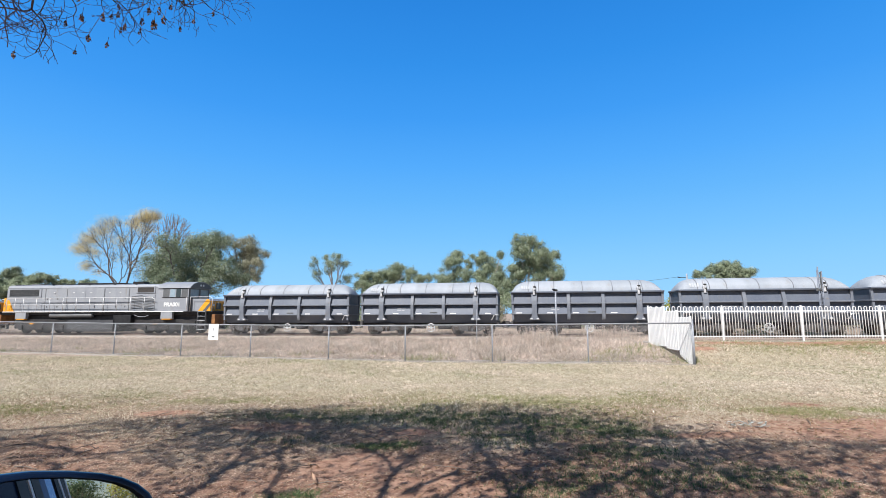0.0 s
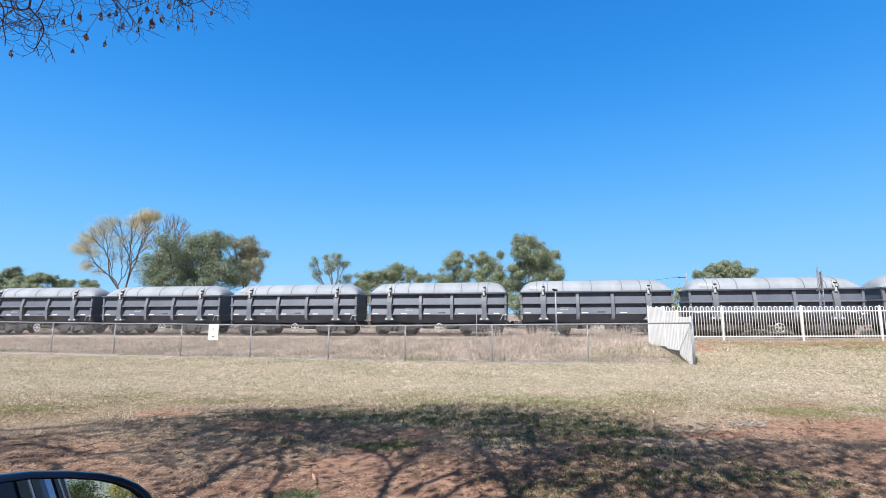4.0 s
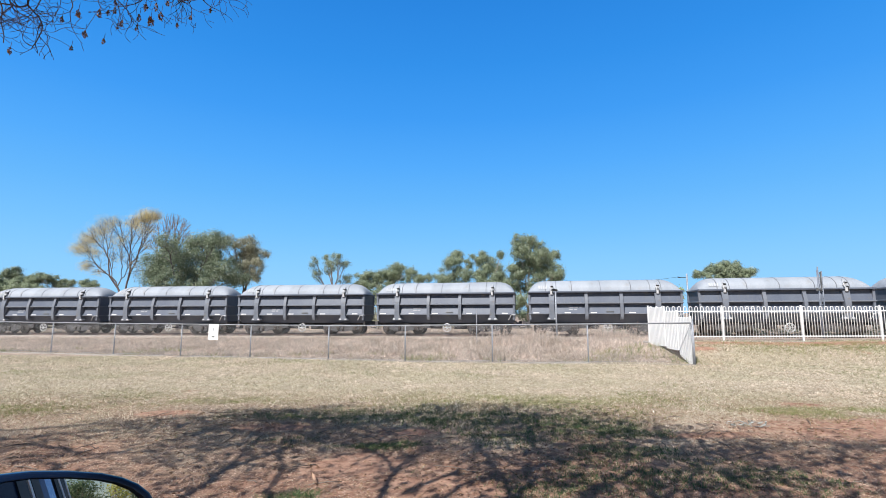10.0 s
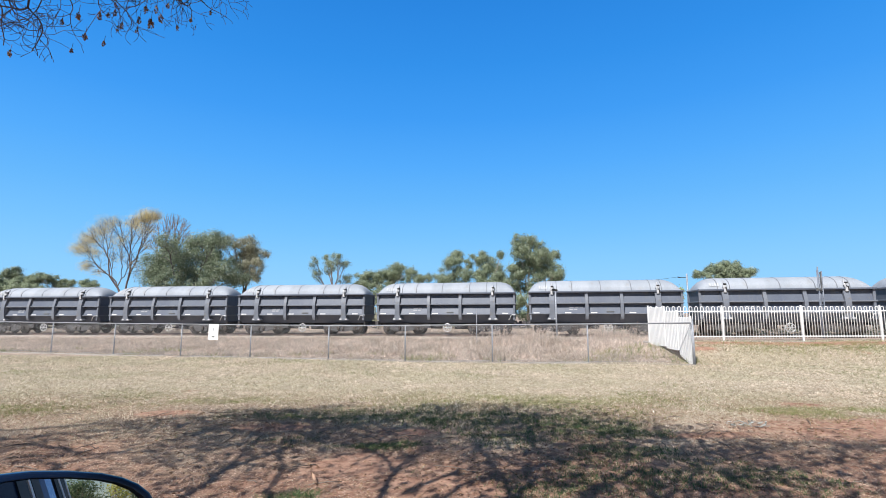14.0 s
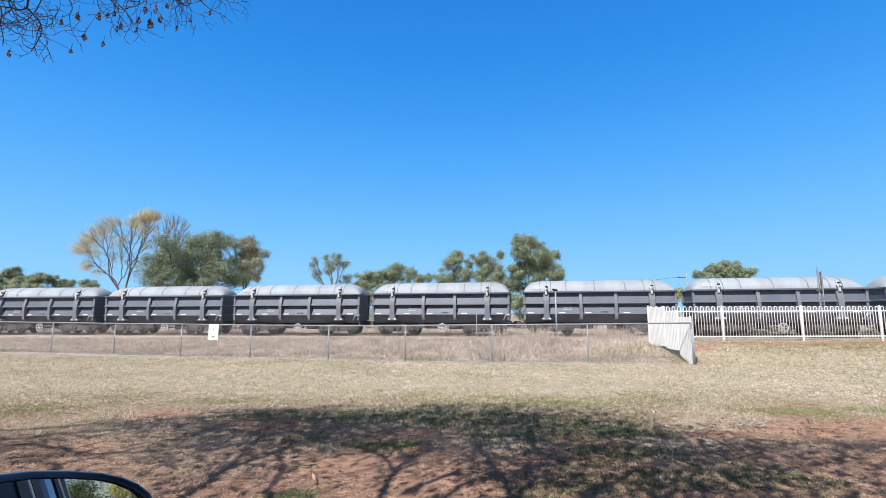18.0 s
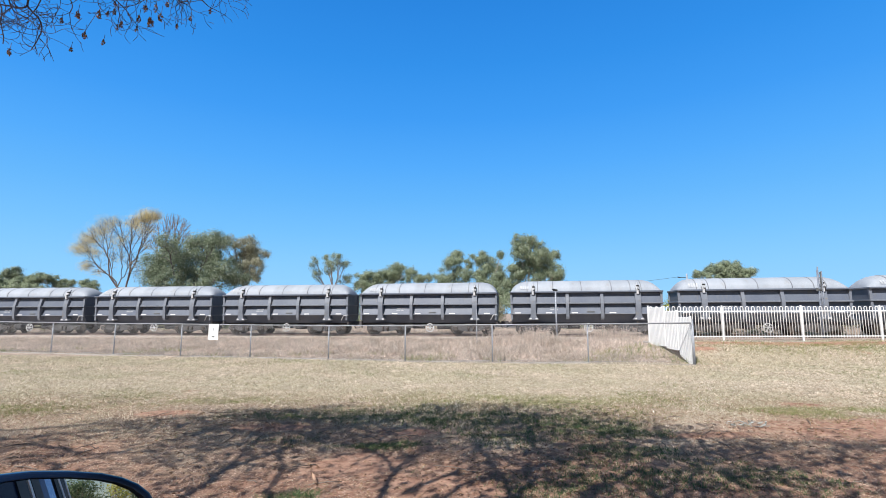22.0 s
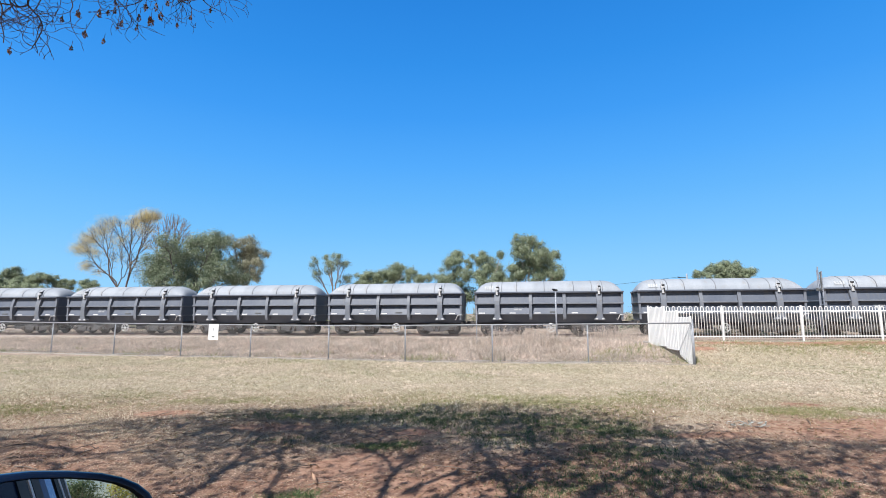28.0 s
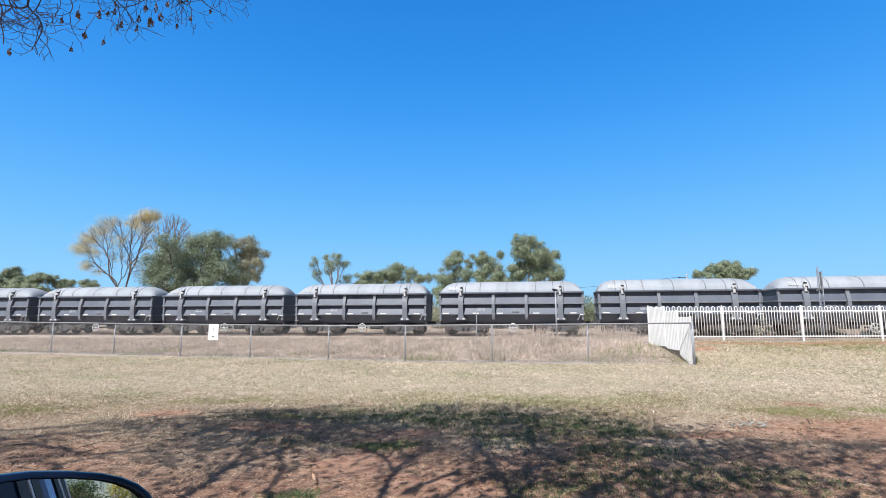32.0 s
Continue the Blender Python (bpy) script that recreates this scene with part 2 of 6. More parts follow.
M_CARPAINT = worn("dark_blue_car_paint", (0.010, 0.026, 0.075), (0.013, 0.033, 0.09), 0.12, 0.0, 2, 200, None, None, 0.0, 0.3)
m_, t_, b_ = shader("silvered_glass", 0.0, 1.0)
b_.inputs["Base Color"].default_value = (0.82, 0.84, 0.86, 1)
M_MIRROR = m_
m_, t_, b_ = shader("dark_window_glass", 0.06, 0.0, 0.7)
b_.inputs["Base Color"].default_value = (0.03, 0.045, 0.055, 1)
M_WINDOW = m_
# quarter window: the blue of reflected sky is put into the tint
m_, t_, b_ = shader("sky_blue_sheen_glass", 0.02, 0.85, 1.0)
b_.inputs["Base Color"].default_value = (0.42, 0.63, 0.92, 1)
M_SIDEGLASS = m_
m_, t_, b_ = shader("black_wire", 0.5, 0.0)
b_.inputs["Base Color"].default_value = (0.03, 0.03, 0.03, 1)
M_WIRE = m_

M_HOUSING = worn("glossy_blue_housing_paint", (0.005, 0.014, 0.042), (0.006, 0.017, 0.05), 0.08, 0.0, 2, 200, None, None, 0.0, 0.45)
M_DARKGLASS = worn("navy_tinted_glass", (0.004, 0.012, 0.032), (0.005, 0.015, 0.04), 0.25, 0.0, 2, 200, None, None, 0.0, 0.15)
# lighter blue than the car paint: reflected sky as a coloured strip
M_BLUESHEEN = worn("painted_blue_sheen", (0.025, 0.06, 0.16), (0.03, 0.07, 0.18), 0.1, 0.0, 2, 200, None, None, 0.0, 0.6)
M_BLEACHED = leafy("bleached_dead_leaves", (0.24, 0.26, 0.24), (0.38, 0.40, 0.37), (0.56, 0.57, 0.53), 0.1)
M_CONCRETE = worn("grey_concrete", (0.30, 0.27, 0.24), (0.40, 0.37, 0.33), 0.9, 0.0, 2, 20, (0.30, 0.20, 0.14), None, 0.5)

# ---- shapes ----
class Geo:
    """Collects vertices and faces of one mesh."""

    def __init__(self):
        self.v, self.f, self.smooth = [], [], []

    def add(self, verts, faces, smooth=False):
        o = len(self.v)
        self.v.extend(verts)
        self.f.extend([tuple(i + o for i in q) for q in faces])
        self.smooth.extend([smooth] * len(faces))
        return self

    def box(self, x0, x1, y0, y1, z0, z1, c=0.0):
        """A block; c chamfers all its edges."""
        if c <= 0:
            v = [(x, y, z) for x in (x0, x1) for y in (y0, y1) for z in (z0, z1)]
            return self.add(v, [(0, 1, 3, 2), (4, 6, 7, 5), (0, 4, 5, 1), (2, 3, 7, 6), (0, 2, 6, 4), (1, 5, 7, 3)])
        lim, v, ix = ((x0, x1), (y0, y1), (z0, z1)), [], {}
        for sx in (0, 1):
            for sy in (0, 1):
                for sz in (0, 1):
                    for a in range(3):
                        q = []
                        for i, s in enumerate((sx, sy, sz)):
                            k = lim[i][s]
                            q.append(k if i == a else k + (c if s == 0 else -c))
                        ix[(sx, sy, sz, a)] = len(v)
                        v.append(tuple(q))
        f = []
        for a in range(3):
            b, d = (a + 1) % 3, (a + 2) % 3
            for s in (0, 1):
                ring = []
                for sb, sd in ((0, 0), (1, 0), (1, 1), (0, 1)):
                    k = [0, 0, 0]
                    k[a], k[b], k[d] = s, sb, sd
                    ring.append(ix[(*k, a)])
                f.append(tuple(ring if s else ring[::-1]))
            for sb in (0, 1):
                for sd in (0, 1):
                    k0, k1 = [0, 0, 0], [0, 0, 0]
                    k0[b] = k1[b] = sb
                    k0[d] = k1[d] = sd
                    k1[a] = 1
                    q = [ix[(*k0, b)], ix[(*k1, b)], ix[(*k1, d)], ix[(*k0, d)]]
                    f.append(tuple(q if sb != sd else q[::-1]))
        for sx in (0, 1):
            for sy in (0, 1):
                for sz in (0, 1):
                    q = [ix[(sx, sy, sz, a)] for a in range(3)]
                    f.append(tuple(q if (sx + sy + sz) % 2 else q[::-1]))
        return self.add(v, f)

    def tube(self, pts, radii, seg=6, caps=True):
        """A round bar through points, with a radius at each."""
        pts = [Vector(q) for q in pts]
        if not hasattr(radii, "__len__"):
            radii = [radii] * len(pts)
        v, f, n = [], [], len(pts)
        d = (pts[1] - pts[0]).normalized()
        side = d.orthogonal().normalized()
        for i in range(n):
            d = (pts[min(i + 1, n - 1)] - pts[max(i - 1, 0)]).normalized()
            side = (side - d * side.dot(d)).normalized()
            up = d.cross(side)
            for k in range(seg):
                a = 2 * math.pi * k / seg
                q = pts[i] + (side * math.cos(a) + up * math.sin(a)) * radii[i]
                v.append(tuple(q))
        for i in range(n - 1):
            for k in range(seg):
                k2 = (k + 1) % seg
                f.append((i * seg + k, i * seg + k2, (i + 1) * seg + k2, (i + 1) * seg + k))
        self.add(v, f, True)
        if caps:
            o = len(self.v) - len(v)
            self.f += [tuple(o + k for k in range(seg))[::-1], tuple(o + (n - 1) * seg + k for k in range(seg))]
            self.smooth += [False, False]
        return self

    def extrude(self, outline, x0, x1):
        """A closed (y, z) outline drawn out along x."""
        n = len(outline)
        v = [(x0, y, z) for y, z in outline] + [(x1, y, z) for y, z in outline]
        f = [(i, (i + 1) % n, n + (i + 1) % n, n + i) for i in range(n)]
        return self.add(v, f + [tuple(range(n))[::-1], tuple(range(n, 2 * n))])

    def plate(self, outline, y0, y1):
        """A closed (x, z) outline drawn out along y."""
        n = len(outline)
        v = [(x, y0, z) for x, z in outline] + [(x, y1, z) for x, z in outline]
        f = [(i, (i + 1) % n, n + (i + 1) % n, n + i) for i in range(n)]
        return self.add(v, f + [tuple(range(n))[::-1], tuple(range(n, 2 * n))])

    def ring(self, c, r, t, seg=20, axis="y"):
        """A round bar bent to a ring about c."""
        pts = []
        for k in range(seg + 1):
            a = 2 * math.pi * k / seg
            pts.append((c[0] + r * math.cos(a), c[1], c[2] + r * math.sin(a)) if axis == "y" else (c[0], c[1] + r * math.cos(a), c[2] + r * math.sin(a)))
        return self.tube(pts, t, 5, False)

    def mesh(self, name):
        me = bpy.data.meshes.new(name)
        me.from_pydata(self.v, [], self.f)
        me.polygons.foreach_set("use_smooth", self.smooth)
        bm = bmesh.new()
        bm.from_mesh(me)
        bmesh.ops.recalc_face_normals(bm, faces=bm.faces)
        bm.to_mesh(me)
        bm.free()
        return me


def part(name, geo, material, parent=None, label="", m=None):
    """Links a shape as one mesh object under a thing or a part."""
    me = geo if isinstance(geo, bpy.types.Mesh) else geo.mesh(name)
    if not me.materials:
        me.materials.append(material)
    ob = new(name, me)
    if parent is not None:
        ob.parent = parent
    if m is not None:
        ob.matrix_basis = m
    if label:
        tagged(ob, label)
    return ob


def thing(name, m, label, category, group="", kind=""):
    ob = new(name)
    ob.empty_display_size = 0.2
    ob.matrix_basis = m
    return tagged(ob, label, category, group, kind)


def scatter_mesh(name, verts, faces_per, material):
    """Many small separate triangles or quads from an array (n, k, 3)."""
    n, k, _ = verts.shape
    me = bpy.data.meshes.new(name)
    me.vertices.add(n * k)
    me.vertices.foreach_set("co", verts.astype(np.float32).ravel())
    me.loops.add(n * k)
    me.loops.foreach_set("vertex_index", np.arange(n * k, dtype=np.int32))
    me.polygons.add(n)
    me.polygons.foreach_set("loop_start", np.arange(0, n * k, k, dtype=np.int32))
    me.update(calc_edges=True)
    me.materials.append(material)
    return me


def smooth(a, lo, hi):
    u = np.clip((np.asarray(a, float) - lo) / (hi - lo), 0, 1)
    return u * u * (3 - 2 * u)


def ground_z(x, y):
    """Height of the ground: lawn, the bank up to the white railing, and the low ground at the track."""
    x, y = np.asarray(x, float), np.asarray(y, float)
    bank = 0.55 * smooth(y, 15.3, 18.5) * smooth(x, 4.2, 8.2)
    bank = bank * (1 - smooth(y, 20.5, 25.0))
    low = -0.10 * smooth(y, 22, 27)
    lift = 0.05 * smooth(-x, 8, 18) * smooth(y, 14, 20) * (1 - smooth(y, 22, 27)) + 0.05 * smooth(x, 2, 7) * smooth(y, 12, 15.4) * (1 - smooth(y, 22, 27))
    near = 0.02 * np.sin(x * 1.1 + 0.7 * y) * np.sin(0.8 * y - 0.3 * x) * (1 - smooth(np.hypot(x, y), 20, 40))
    dip = -0.06 * smooth(y, 11, 14.5) * (1 - smooth(y, 22, 27))
    return bank + low + lift + near + dip


# ---- the track's line ----
def rail_side(m):
    """Near face of the wagons' rims, m metres along the track."""
    u = m - 28.0
    return (-30.744 + 0.98653 * m - 0.00013 * u * u, 39.113 - 0.16356 * m - 0.0008 * u * u)


def track(m, side=1.36):
    """Pose on the track's centre line at rail height, x along the track, which climbs gently."""
    z = 0.13 + 0.0000275 * max(m, 0.0) ** 2
    a, b = rail_side(m - 0.5), rail_side(m + 0.5)
    ang = math.atan2(b[1] - a[1], b[0] - a[0])
    x, y = rail_side(m)
    return pose(x - side * math.sin(ang), y + side * math.cos(ang), z, 0, 0, math.degrees(ang))


def travel(t):
    """Metres that the train has rolled at t seconds."""
    return 5.1298 * t + 0.001843 * t * t + 0.00024655 * t ** 3

# ---- ground, track ----
def build_ground():
    far = [45, 55, 70, 90, 120, 170, 260, 420, 700, 1200, 2000]
    xs = np.concatenate([-np.array(far[::-1], float), np.arange(-40, 40.01, 0.4), far])
    ys = np.concatenate([-np.array(far[::-1], float), np.arange(-40, -2, 2.0), np.arange(-2, 24, 0.25), np.arange(24, 42, 0.6), far])
    X, Y = np.meshgrid(xs, ys)
    Z = ground_z(X, Y)
    v = np.stack([X, Y, Z], -1).reshape(-1, 3)
    nx, ny = len(xs), len(ys)
    i, j = np.meshgrid(np.arange(nx - 1), np.arange(ny - 1))
    a = (j * nx + i).ravel()
    me = bpy.data.meshes.new("ground")
    me.from_pydata(v.tolist(), [], np.stack([a, a + 1, a + nx + 1, a + nx], -1).tolist())
    me.polygons.foreach_set("use_smooth", [True] * len(me.polygons))
    tagged(part("ground", me, M_GROUND), "dry straw-coloured lawn with bare red earth patches", "ground", "", "structure")


def build_track():
    bed = Geo()
    prof = [(-2.2, -0.30), (-1.5, -0.14), (1.5, -0.14), (2.2, -0.30)]
    ms = [m * 4.0 for m in range(-14, 30)]
    rows = [[track(m) @ Vector((0, y, z)) for y, z in prof] for m in ms]
    bed.add([tuple(q) for r in rows for q in r], [(i * 4 + k, i * 4 + k + 1, i * 4 + k + 5, i * 4 + k + 4) for i in range(len(ms) - 1) for k in range(3)])
    tagged(part("track_bed", bed, M_BALLAST), "low red-brown ballast bed under the rails", "track", "", "structure")
    line = thing("railway_track", Matrix.Identity(4), "rusty narrow-gauge rails on timber sleepers", "railway track", "", "structure")
    for y in (-0.567, 0.567):
        g = Geo()
        rp = [(-0.07, -0.14), (-0.07, -0.12), (-0.012, -0.10), (-0.012, -0.04), (-0.034, -0.03), (-0.034, 0.0), (0.034, 0.0), (0.034, -0.03), (0.012, -0.04), (0.012, -0.10), (0.07, -0.12), (0.07, -0.14)]
        n = len(rp)
        v = [tuple(track(m) @ Vector((0, y + a, b))) for m in ms for a, b in rp]
        g.add(v, [(i * n + k, i * n + (k + 1) % n, (i + 1) * n + (k + 1) % n, (i + 1) * n + k) for i in range(len(ms) - 1) for k in range(n)])
        part("rail", g, M_RAIL, line)
    me = Geo().box(-0.115, 0.115, -1.05, 1.05, -0.25, -0.135, 0.015).mesh("sleeper")
    for k in range(150):
        part("sleeper", me, M_SLEEPER, line, "", track(-20 + k * 0.62))


build_ground()
build_track()


# ---- wagons ----
RIM, HALF, WIDE = 2.86, 4.87, 1.34


def cover_section(u, w, h):
    """Arched cross section of the cover: half width w, height h."""
    a = math.pi * u
    c, s = math.cos(a), math.sin(a)
    return (-w * math.copysign(abs(c) ** 1.2, c), h * abs(s) ** 0.9)


def wagon():
    w = thing("ore_wagon", Matrix.Identity(4), "dark grey ribbed bulk wagon with a rounded pale grey cover", "freight wagon", "wagons of the train")
    # tub: the sides step inward below each horizontal rib, the bottom slopes in
    g = Geo()
    side = [(-1.04, 2.80), (-1.24, 2.10), (-1.24, 2.05), (-1.00, 2.02), (-1.21, 1.42), (-1.21, 1.37), (-1.08, 1.34), (-0.78, 0.80)]
    outline = side + [(-y, z) for y, z in side[::-1]]
    g.extrude(outline, -HALF + 0.10, HALF - 0.10)
    tub = part("tub", g, M_BODY, w)
    for z, d, h in ((RIM - 0.05, 0.12, 0.10), (2.07, 0.10, 0.09), (1.38, 0.10, 0.075)):
        for s in (-1, 1):
            y = s * (WIDE - 0.09 + d if z > 2.5 else (1.21 if z > 1.7 else 1.18) + d)
            y0, y1 = sorted((y, s * 1.08))
            part("rim" if z > 2.5 else "rail", Geo().box(-HALF, HALF, y0, y1, z - h / 2, z + h / 2, 0.012), M_BODY if z > 2.5 else M_RIBS, w)
    for s in (-1, 1):
        x0, x1 = sorted((s * HALF, s * (HALF - 0.12)))
        part("end_rim", Geo().box(x0, x1, -1.12, 1.12, RIM - 0.10, RIM, 0.012), M_RIBS, w)
        for z, d in ((2.07, 0.03), (1.38, 0.03)):
            x0, x1 = sorted((s * (HALF - 0.11), s * (HALF - 0.03)))
            part("end_rail", Geo().box(x0, x1, -1.15, 1.15, z - 0.045, z + 0.045, 0.01), M_RIBS, w)
        part("corner_post", Geo().plate([(s * (HALF - 0.02), RIM - 0.10), (s * (HALF - 0.16), RIM - 0.10), (s * (HALF - 0.2), 1.0), (s * (HALF - 0.08), 1.0)], -1.245, -1.10), M_RIBS, w)
        part("corner_post", Geo().plate([(s * (HALF - 0.02), RIM - 0.10), (s * (HALF - 0.16), RIM - 0.10), (s * (HALF - 0.2), 1.0), (s * (HALF - 0.08), 1.0)], 1.10, 1.245), M_RIBS, w)
    for s in (-1, 1):
        for x in (-1.1, 1.1):
            part("stanchion", Geo().extrude([(s * 1.02, RIM - 0.10), (s * 1.25, RIM - 0.10), (s * 1.28, 2.55), (s * 1.37, 2.25), (s * 1.41, 2.05), (s * 1.41, 1.6), (s * 1.37, 1.2), (s * 1.30, 1.03), (s * 1.02, 1.0), (s * 0.98, 1.2)], x - 0.10, x + 0.10), M_RIBS, w)
        for x in (-3.32, 3.32):
            rows = [(RIM - 0.10, 0.19, 1.27), (2.55, 0.18, 1.30), (2.25, 0.17, 1.38), (2.0, 0.165, 1.41), (1.6, 0.165, 1.40), (1.28, 0.18, 1.37), (1.12, 0.24, 1.36), (1.04, 0.34, 1.36), (0.98, 0.34, 1.35)]
            v = [(x + dx * hw, s * yy, z) for z, hw, out in rows for dx, yy in ((-1, 1.0), (-1, out), (1, out), (1, 1.0))]
            band = part("hinge_band", Geo().add(v, [(i * 4 + k, i * 4 + (k + 1) % 4, i * 4 + 4 + (k + 1) % 4, i * 4 + 4 + k) for i in range(len(rows) - 1) for k in range(4)] + [(0, 1, 2, 3), tuple(range(len(v) - 4, len(v)))]), M_RIBS, w)
            y0, y1 = sorted((s * 1.375, s * 1.35))
            for dx in (-0.2, 0.2):
                part("bolt_plate", Geo().box(x + dx - 0.08, x + dx + 0.08, y0, y1, 1.01, 1.11, 0.008), M_CLAMP, band)
    # cover
    g, seg, stations = Geo(), 16, []
    L = HALF - 0.06
    for x, k in ((-L, 0.0), (-L + 0.05, 0.22), (-L + 0.16, 0.46), (-L + 0.34, 0.70), (-L + 0.60, 0.88), (-L + 0.95, 0.98), (-L + 1.3, 1.0), (0, 1.0)):
        stations.append((x, k))
    stations = stations + [(-x, k) for x, k in stations[-2::-1]]
    v, f = [], []
    for x, k in stations:
        for i in range(seg + 1):
            y, z = cover_section(i / seg, 1.20 - 0.18 * (1 - k), 0.755 * k)
            v.append((x, y, RIM + 0.005 + z))
    for a in range(len(stations) - 1):
        for i in range(seg):
            q = a * (seg + 1) + i
            f.append((q, q + 1, q + seg + 2, q + seg + 1))
    g.add(v, f, True)
    cover = part("cover", g, M_COVER, w, "rounded pale grey weathered cover")
    for x in (-3.7, -3.0, -2.0, -0.17, 1.73, 2.9, 3.57):
        pts = [cover_section(i / 20, 1.206, 0.761) for i in range(21)]
        gg = Geo()
        vv = [(x + dx, y * r, RIM + z * r) for dx, r in ((-0.026, 0.985), (-0.02, 1.012), (0.02, 1.012), (0.026, 0.985)) for y, z in pts]
        gg.add(vv, [(a * 21 + i, a * 21 + i + 1, (a + 1) * 21 + i + 1, (a + 1) * 21 + i) for a in range(3) for i in range(20)])
        part("seam", gg, M_SEAM, cover)
    # latches on the near and far rim
    for s in (-1, 1):
        for x in (-3.32, 3.32):
            y = s * 1.385
            c = Geo().box(x - 0.075, x + 0.075, min(y, y - s * 0.1), max(y, y - s * 0.1), RIM - 0.22, RIM + 0.02, 0.01)
            c.tube([(x - 0.05, y - s * 0.04, RIM), (x - 0.02, y - s * 0.22, RIM + 0.28), (x + 0.03, y - s * 0.42, RIM + 0.52)], [0.06, 0.07, 0.05], 6)
            c.tube([(x + 0.07, y - s * 0.03, RIM + 0.02), (x + 0.05, y - s * 0.2, RIM + 0.34)], 0.022, 5)
            c.box(x - 0.12, x + 0.12, min(y - s * 0.08, y - s * 0.22), max(y - s * 0.08, y - s * 0.22), RIM + 0.14, RIM + 0.24, 0.015)
            lt = part("latch", c, M_CLAMP, w, "galvanised cover latch")
            part("latch_hook", Geo().box(x - 0.05, x + 0.13, min(y - s * 0.10, y - s * 0.28), max(y - s * 0.10, y - s * 0.28), RIM + 0.26, RIM + 0.36, 0.015), M_UNDER, lt)
            part("latch_pin", Geo().box(x + 0.05, x + 0.11, min(y + s * 0.02, y - s * 0.1), max(y + s * 0.02, y - s * 0.1), RIM - 0.16, RIM + 0.10, 0.01), M_UNDER, lt)
    # markings: bars of writing, reflective strips
    for s in (-1, 1):
        for x in (-4.35, -2.3, -0.65, 1.75, 4.15):
            y = s * 1.266
            part("reflector", Geo().box(x - 0.20, x + 0.20, min(y, y + s * 0.006), max(y, y + s * 0.006), 1.40, 1.47), M_WHITE, w)
        lab = Geo()
        for x0, x1, z0, z1 in ((-2.22, -1.90, 1.76, 1.84), (-1.86, -1.62, 1.76, 1.84), (-1.56, -1.34, 1.78, 1.84), (-2.22, -1.95, 1.62, 1.70), (-1.90, -1.70, 1.62, 1.70)):
            v = [(x, s * (1.21 - 0.35 * (z - 1.42) + d), z) for d in (-0.01, 0.006) for x, z in ((x0, z0), (x1, z0), (x1, z1), (x0, z1))]
            lab.add(v, [(0, 1, 2, 3), (4, 5, 6, 7), (0, 1, 5, 4), (1, 2, 6, 5), (2, 3, 7, 6), (3, 0, 4, 7)])
        part("lettering", lab, M_FADED, w)
        dp = s * 1.206
        part("data_plate", Geo().box(0.15, 0.62, min(dp, dp - s * 0.05), max(dp, dp - s * 0.05), 1.45, 1.55, 0.004), M_LOCODARK, w)
    num = Geo()

    def on_cover(x, z):
        """Near-side point of the cover's end at height z over the rim."""
        sn = (z / (0.755 * 0.93)) ** 1.11
        return (x, -1.20 * (1 - sn * sn) ** 0.6 - 0.035, RIM + 0.005 + z)
    for k in range(4):
        x = -4.15 + k * 0.145
        num.add([on_cover(x, 0.17), on_cover(x + 0.105, 0.17), on_cover(x + 0.105, 0.28), on_cover(x + 0.105, 0.40), on_cover(x, 0.40), on_cover(x, 0.28)], [(0, 1, 2, 5), (5, 2, 3, 4)])
    part("cover_number", num, M_NUMBER, cover)
    # underframe
    part("centre_sill", Geo().box(-HALF - 0.05, HALF + 0.05, -0.22, 0.22, 0.62, 0.86, 0.02), M_BOGIE, w)
    for s in (-1, 1):
        x0, x1 = sorted((s * (HALF - 0.12), s * HALF))
        part("headstock", Geo().box(x0, x1, -1.1, 1.1, 0.62, 0.92, 0.02), M_BOGIE, w)
        part("coupler", Geo().tube([(s * HALF, 0, 0.74), (s * (HALF + 0.22), 0, 0.74)], 0.07, 8).box(min(s * (HALF + 0.18), s * (HALF + 0.42)), max(s * (HALF + 0.18), s * (HALF + 0.42)), -0.13, 0.13, 0.60, 0.90, 0.03), M_BOGIE, w)
        part("hose", Geo().tube([(s * HALF, -0.35, 0.75), (s * (HALF + 0.16), -0.36, 0.62), (s * (HALF + 0.3), -0.34, 0.42), (s * (HALF + 0.42), -0.3, 0.5)], 0.025, 6), M_BLACK, w)
    part("grab_iron", Geo().tube([(HALF - 0.5, -1.22, 1.05), (HALF - 0.45, -1.36, 1.0), (HALF - 0.30, -1.38, 1.32), (HALF - 0.02, -1.34, 1.36), (HALF + 0.02, -1.3, 1.30)], 0.025, 6), M_CLAMP, w)
    part("brake_cylinder", Geo().tube([(-1.1, -0.45, 0.55), (-0.3, -0.45, 0.55)], 0.17, 12).box(-1.6, -1.1, -0.75, -0.3, 0.42, 0.72, 0.03), M_BOGIE, w)
    part("air_tank", Geo().tube([(0.6, -0.4, 0.52), (1.5, -0.4, 0.52)], 0.18, 12), M_BOGIE, w)
    bw = Geo().ring((0.2, -1.16, 0.47), 0.27, 0.03, 20)
    for k in range(6):
        a = k * math.pi / 3
        bw.tube([(0.2, -1.16, 0.47), (0.2 + 0.27 * math.cos(a), -1.16, 0.47 + 0.27 * math.sin(a))], 0.022, 5)
    bw.tube([(0.2, -1.19, 0.47), (0.2, -1.10, 0.47)], 0.05, 8)
    part("handbrake_wheel", bw, M_CLAMP, w, "white spoked handbrake wheel")
    part("handbrake_bracket", Geo().box(0.12, 0.28, -1.12, -0.2, 0.42, 0.52, 0.01).box(0.14, 0.26, -1.10, -1.02, 0.5, 0.85, 0.01), M_BOGIE, w)
